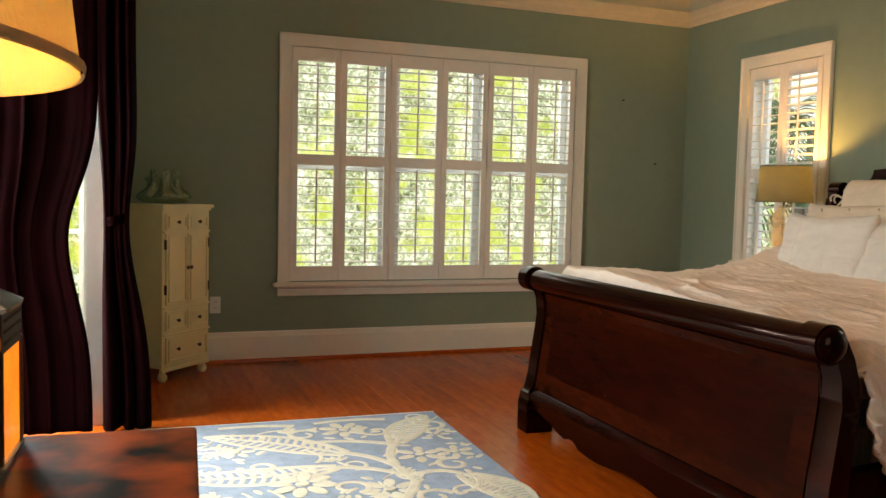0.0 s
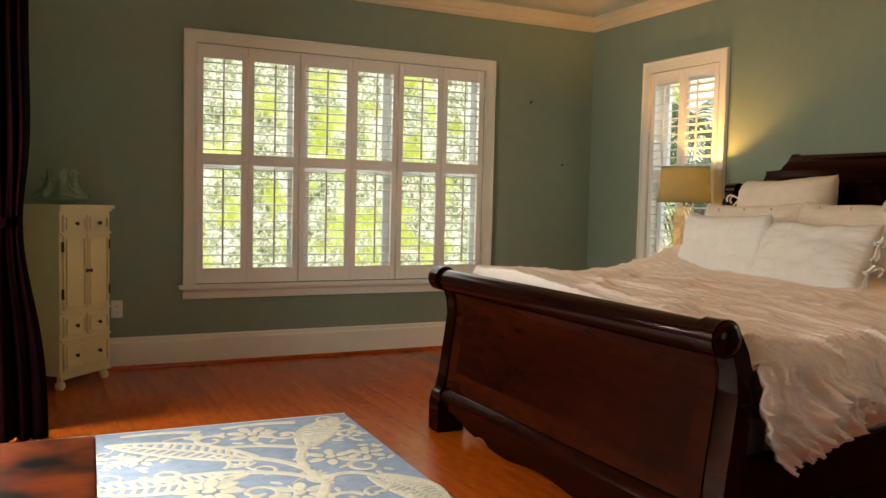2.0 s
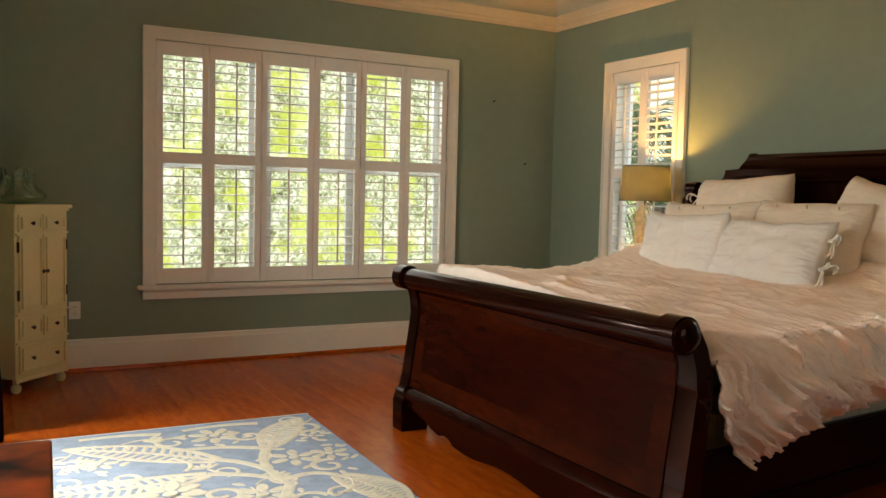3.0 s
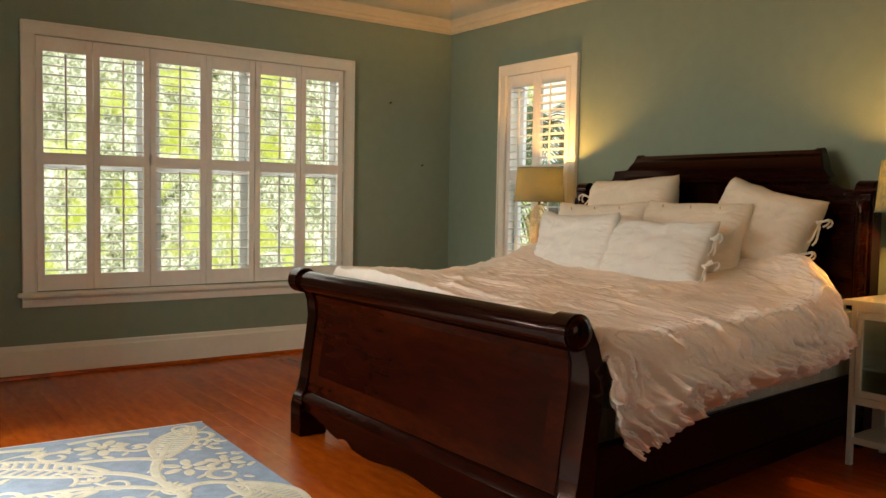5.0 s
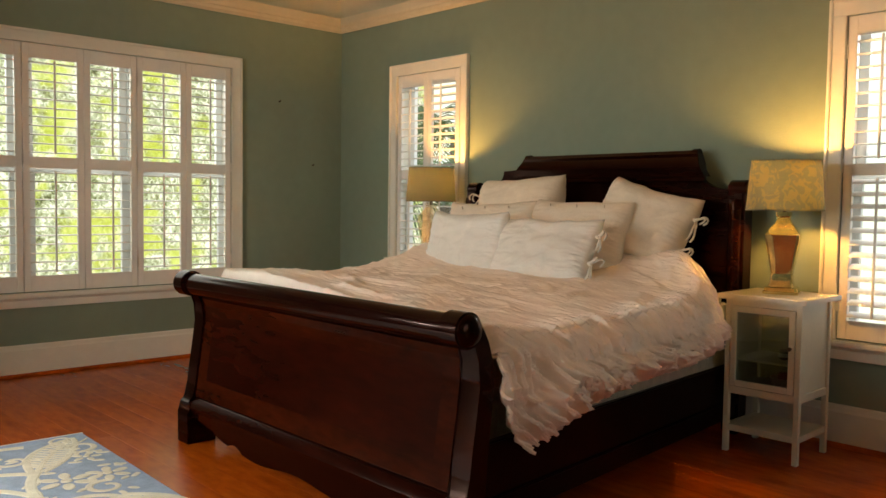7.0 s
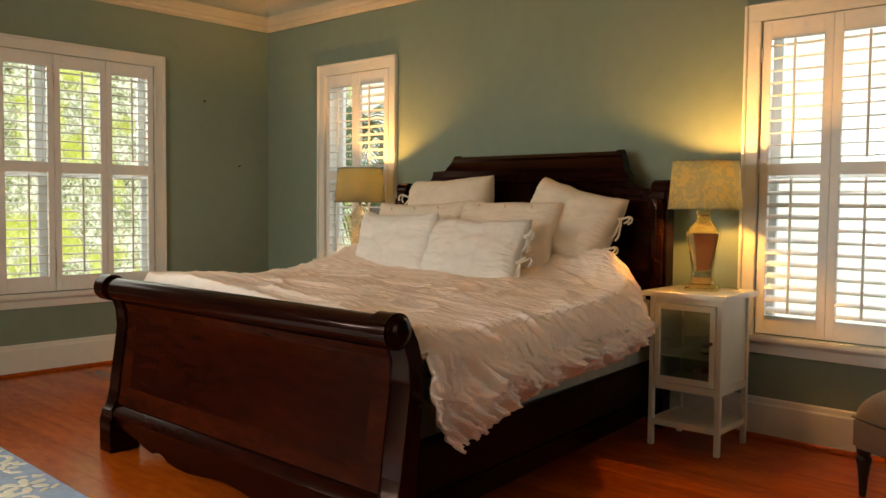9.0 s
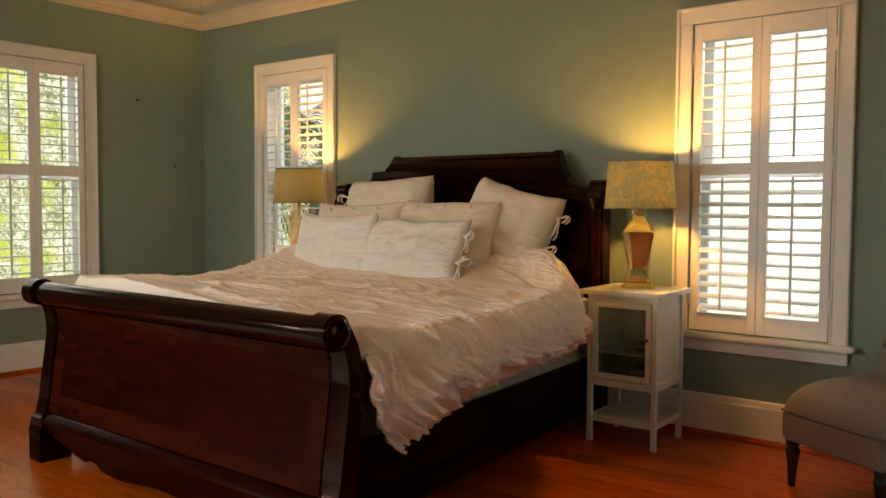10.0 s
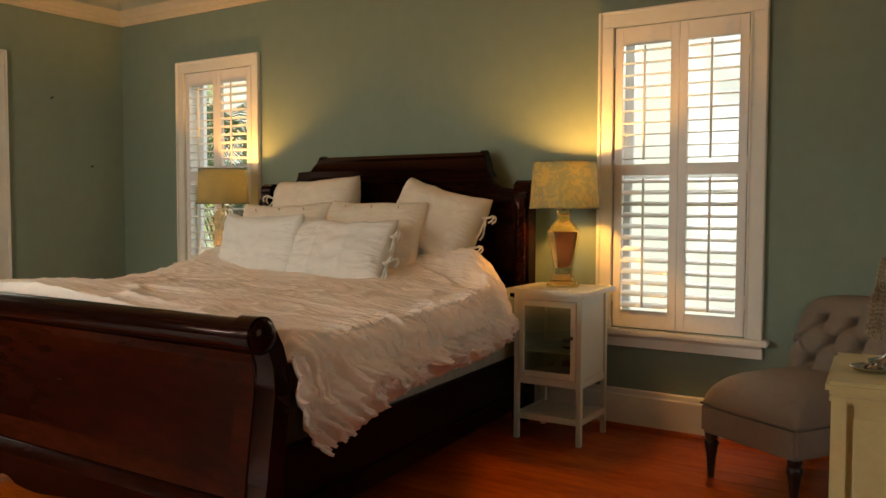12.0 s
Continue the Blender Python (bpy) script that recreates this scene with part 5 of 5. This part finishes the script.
def slipper_chair():
    # local: front towards -y
    c = thing("slipper_chair", pose(3.655, 0.918, 0) @ Matrix.Rotation(radians(-120), 4, "Z"), "taupe armless chair with a buttoned back and dark turned legs", "chair")
    w, d = 0.52, 0.60

    def seat(u, v):
        a, b = 2 * u - 1, 2 * v - 1
        z = 0.333 + 0.142 * (max(0.0, 1 - a ** 4) * max(0.0, 1 - b ** 4)) ** 0.40 + 0.006 * (1 - a * a) * (1 - b * b)
        k = 0.996 - 0.03 * (abs(a) ** 6) * (abs(b) ** 6)
        return (a * w / 2 * k, d / 2 + b * d / 2 * k, z)

    bm = box(-w / 2, w / 2, 0.0, d, 0.200, 0.3305, 0.014)
    part("seat_frame", bm, UPHOLSTERY, c, smooth=True)
    bm = bmesh.new()
    n = 36
    vs = [bm.verts.new(seat(i / n, j / n)) for i in range(n + 1) for j in range(n + 1)]
    for i in range(n):
        for j in range(n):
            bm.faces.new([vs[i * (n + 1) + j], vs[(i + 1) * (n + 1) + j], vs[(i + 1) * (n + 1) + j + 1], vs[i * (n + 1) + j + 1]])
    ex = bmesh.ops.extrude_face_region(bm, geom=bm.faces[:])
    for v in ex["geom"]:
        if isinstance(v, bmesh.types.BMVert):
            v.co.z = 0.326
    part("seat", bm, UPHOLSTERY, c, "stuffed seat", smooth=True, angle=60)
    part("piping", tube([(-w / 2 - 0.002, d, 0.329), (-w / 2 + 0.004, 0.004, 0.329), (w / 2 - 0.004, 0.004, 0.329), (w / 2 - 0.002, d, 0.329)], 0.005, 6), UPHOLSTERY, c)
    # tufted back, leaning away and rolled at the top
    tufts = [(-0.15, 0.09), (0.0, 0.09), (0.15, 0.09), (-0.075, 0.18), (0.075, 0.18), (-0.15, 0.27), (0.0, 0.27), (0.15, 0.27)]

    def dent(x, z):
        s = 0.0
        for tx, tz in tufts:
            q = (x - tx) ** 2 + (z - tz) ** 2
            s += 0.045 * math.exp(-q / 0.0006) + 0.020 * math.exp(-q / 0.004)
        for sx in (1, -1):
            for off in (-0.3, -0.15, 0.0, 0.15, 0.3, 0.45):
                e = (z - 0.09) - sx * (x - off) * 1.2
                s += (0.024 if sx > 0 else 0.013) * math.exp(-(e / 0.013) ** 2) * smoothstep(0.03, 0.09, z) * (1 - smoothstep(0.27, 0.32, z))
        return s

    def back(u, v):
        a = 2 * u - 1
        z = 0.39 * v
        wide = w / 2 * (0.94 + 0.06 * math.sin(v * 2.4)) * (1 - 0.10 * max(0, v - 0.85) / 0.15 * abs(a) ** 3)
        x = a * wide
        edge = ((1 - a ** 6) ** 0.4) * min(1.0, ((1 - v) / 0.06) ** 0.5 if v > 0.94 else 1.0)
        y = d - 0.02 + 0.24 * z + 0.10 * v ** 3 - 0.055 * edge + dent(x, z) + 0.03 * a * a * -1
        return (x - 0.010, y, 0.40 + z - 0.02 * a * a * (v > 0.8) * (v - 0.8) * 5)

    part("backrest", grid_surface(back, 70, 60, 0.075), UPHOLSTERY, c, "deep buttoned back", smooth=True, angle=180)
    for tx, tz in tufts:
        part("button", lathe([(0.011, 0), (0.010, 0.004), (0.005, 0.008), (0.001, 0.009)], 12), UPHOLSTERY, c, m=pose(tx - 0.010, d - 0.02 + 0.24 * tz + 0.10 * (tz / 0.36) ** 3 + 0.024, 0.40 + tz, 90), smooth=True)
    for x, y in ((-w / 2 + 0.035, 0.04), (w / 2 - 0.035, 0.04)):
        part("front_leg", lathe([(0.012, 0), (0.014, 0.006), (0.014, 0.02), (0.019, 0.08), (0.027, 0.135), (0.032, 0.155), (0.029, 0.166), (0.022, 0.172), (0.028, 0.180), (0.030, 0.190), (0.030, 0.2005)], 20), EBONY, c, "dark turned leg", pose(x, y, 0), smooth=True)
    for x in (-w / 2 + 0.04, w / 2 - 0.04):
        part("rear_leg", tube([(x, d + 0.10, 0.0), (x, d + 0.03, 0.12), (x, d - 0.05, 0.2005)], 0.015, 8, 1.4), EBONY, c, "dark raked leg")
    return c


slipper_chair()


def dresser():
    t = thing("dresser", pose(2.172, 0.365, 0, 0, 0, -84), "cream painted chest with a moulded top", "dresser")
    w, d, h = 0.95, 0.42, 0.80
    part("top", box(-0.015, w + 0.015, -0.022, d, h - 0.030, h, 0.009), TAN, t)
    part("body", box(0.0, w, 0.0, d - 0.01, 0.06, h - 0.0305, 0.003), TAN, t)
    part("corner_post", box(-0.002, 0.035, -0.010, -0.0005, 0.06, h - 0.031, 0.004), TAN, t)
    part("corner_post", box(w - 0.035, w + 0.002, -0.010, -0.0005, 0.06, h - 0.031, 0.004), TAN, t)
    part("cornice", box(-0.006, w + 0.006, -0.014, d - 0.005, h - 0.052, h - 0.0305, 0.005), TAN, t)
    for k in range(3):
        z0 = 0.09 + k * 0.215
        dw = part("drawer", box(0.045, w - 0.045, -0.008, -0.0005, z0, z0 + 0.20, 0.003), TAN, t)
        for x in (0.26, w - 0.26):
            part("knob", lathe([(0.006, 0), (0.006, 0.012), (0.013, 0.016), (0.014, 0.024), (0.001, 0.030)], 14), BRONZE, dw, "dark knob", pose(x, -0.008, z0 + 0.10, 90), smooth=True)
    for x, y in ((0.03, 0.03), (w - 0.03, 0.03), (0.03, d - 0.04), (w - 0.03, d - 0.04)):
        part("foot", lathe([(0.018, 0), (0.026, 0.02), (0.022, 0.05), (0.022, 0.0605)], 14), TAN, t, m=pose(x, y, 0), smooth=True)
    return t


dresser()


def beaded_candle_lamp():
    l = thing("beaded_lamp", pose(2.47, 0.275, 0.80), "small lamp hung with strings of crystal beads", "lamp")
    part("foot", lathe([(0.055, 0), (0.055, 0.008), (0.02, 0.018), (0.008, 0.03), (0.008, 0.26), (0.001, 0.262)], 20), SILVER, l, smooth=True)
    for ring, (r, z0, z1) in enumerate(((0.058, 0.07, 0.20), (0.040, 0.16, 0.265))):
        n = 22 - 6 * ring
        for i in range(n):
            a = 2 * math.pi * i / n
            bm = bmesh.new()
            k = 0
            z = z1
            while z > z0:
                rr_ = r * (1 - 0.35 * ((z - z0) / (z1 - z0)) ** 2)
                bmesh.ops.create_icosphere(bm, subdivisions=1, radius=0.0052, matrix=Matrix.Translation((rr_ * math.cos(a), rr_ * math.sin(a), z)))
                z -= 0.0115
            tagged(part("bead_string", bm, CRYSTAL, l, smooth=True), kind="stuff")
    return l


beaded_candle_lamp()
tray = thing("trinket_dish", pose(2.335, 0.30, 0.8005), "small dark silver dish with trinkets", "dish")
part("dish", lathe([(0.02, 0), (0.045, 0.004), (0.052, 0.012), (0.050, 0.013), (0.02, 0.006)], 24), SILVER, tray, smooth=True)
for i in range(5):
    part("trinket", lathe([(0.009, 0.0), (0.012, 0.006), (0.006, 0.012), (0.001, 0.013)], 10), BRONZE if i % 2 else SILVER, tray, m=pose(-0.02 + 0.012 * i, 0.012 * math.sin(i * 2.1), 0.006), smooth=True)

# things behind the nightstand's glass
jar = thing("small_jar", pose(4.03, 1.90, 0.4625), "small dark round jar on the glazed shelf", "jar")
part("jar_body", lathe([(0.022, 0), (0.030, 0.010), (0.030, 0.040), (0.020, 0.050), (0.001, 0.052)], 20), EBONY, jar, smooth=True)
part("label", lathe([(0.0305, 0.014), (0.0305, 0.034)], 20, caps=False), PLASTIC, jar, "pale paper band", smooth=True)
dish = thing("small_dish", pose(4.03, 1.89, 0.3225), "small pale dish with a red lid in the cabinet", "dish")
part("dish_body", lathe([(0.045, 0), (0.062, 0.020), (0.072, 0.055), (0.069, 0.056), (0.058, 0.024), (0.02, 0.012)], 24), PLASTIC, dish, smooth=True)
part("lid", lathe([(0.036, 0.012), (0.038, 0.062), (0.030, 0.074), (0.012, 0.079), (0.001, 0.08)], 18), material("red_enamel", (0.25, 0.05, 0.04), 0.3), dish, "red lid", smooth=True)

# ---- floor planks ----
rp = random.Random(11)
PLK = {}
x = XW - 0.1
while x < XE + 0.1:
    wd = 0.138
    y = YS - 0.1 - rp.uniform(0, 2.5)
    while y < YN + 0.1:
        ln = rp.choice((2.4, 3.0, 3.6))
        a, b_ = max(y, YS - 0.1), min(y + ln, YN + 0.1)
        if b_ - a > 0.05:
            key = round(b_ - a, 3)
            if key not in PLK:
                PLK[key] = finish(box(0.0003, wd - 0.0003, 0.0004, key - 0.0004, -0.022, 0.0, 0.0006))
            part("plank", PLK[key], PLANK, floor, m=pose(x, a, 0))
        y += ln
    x += wd
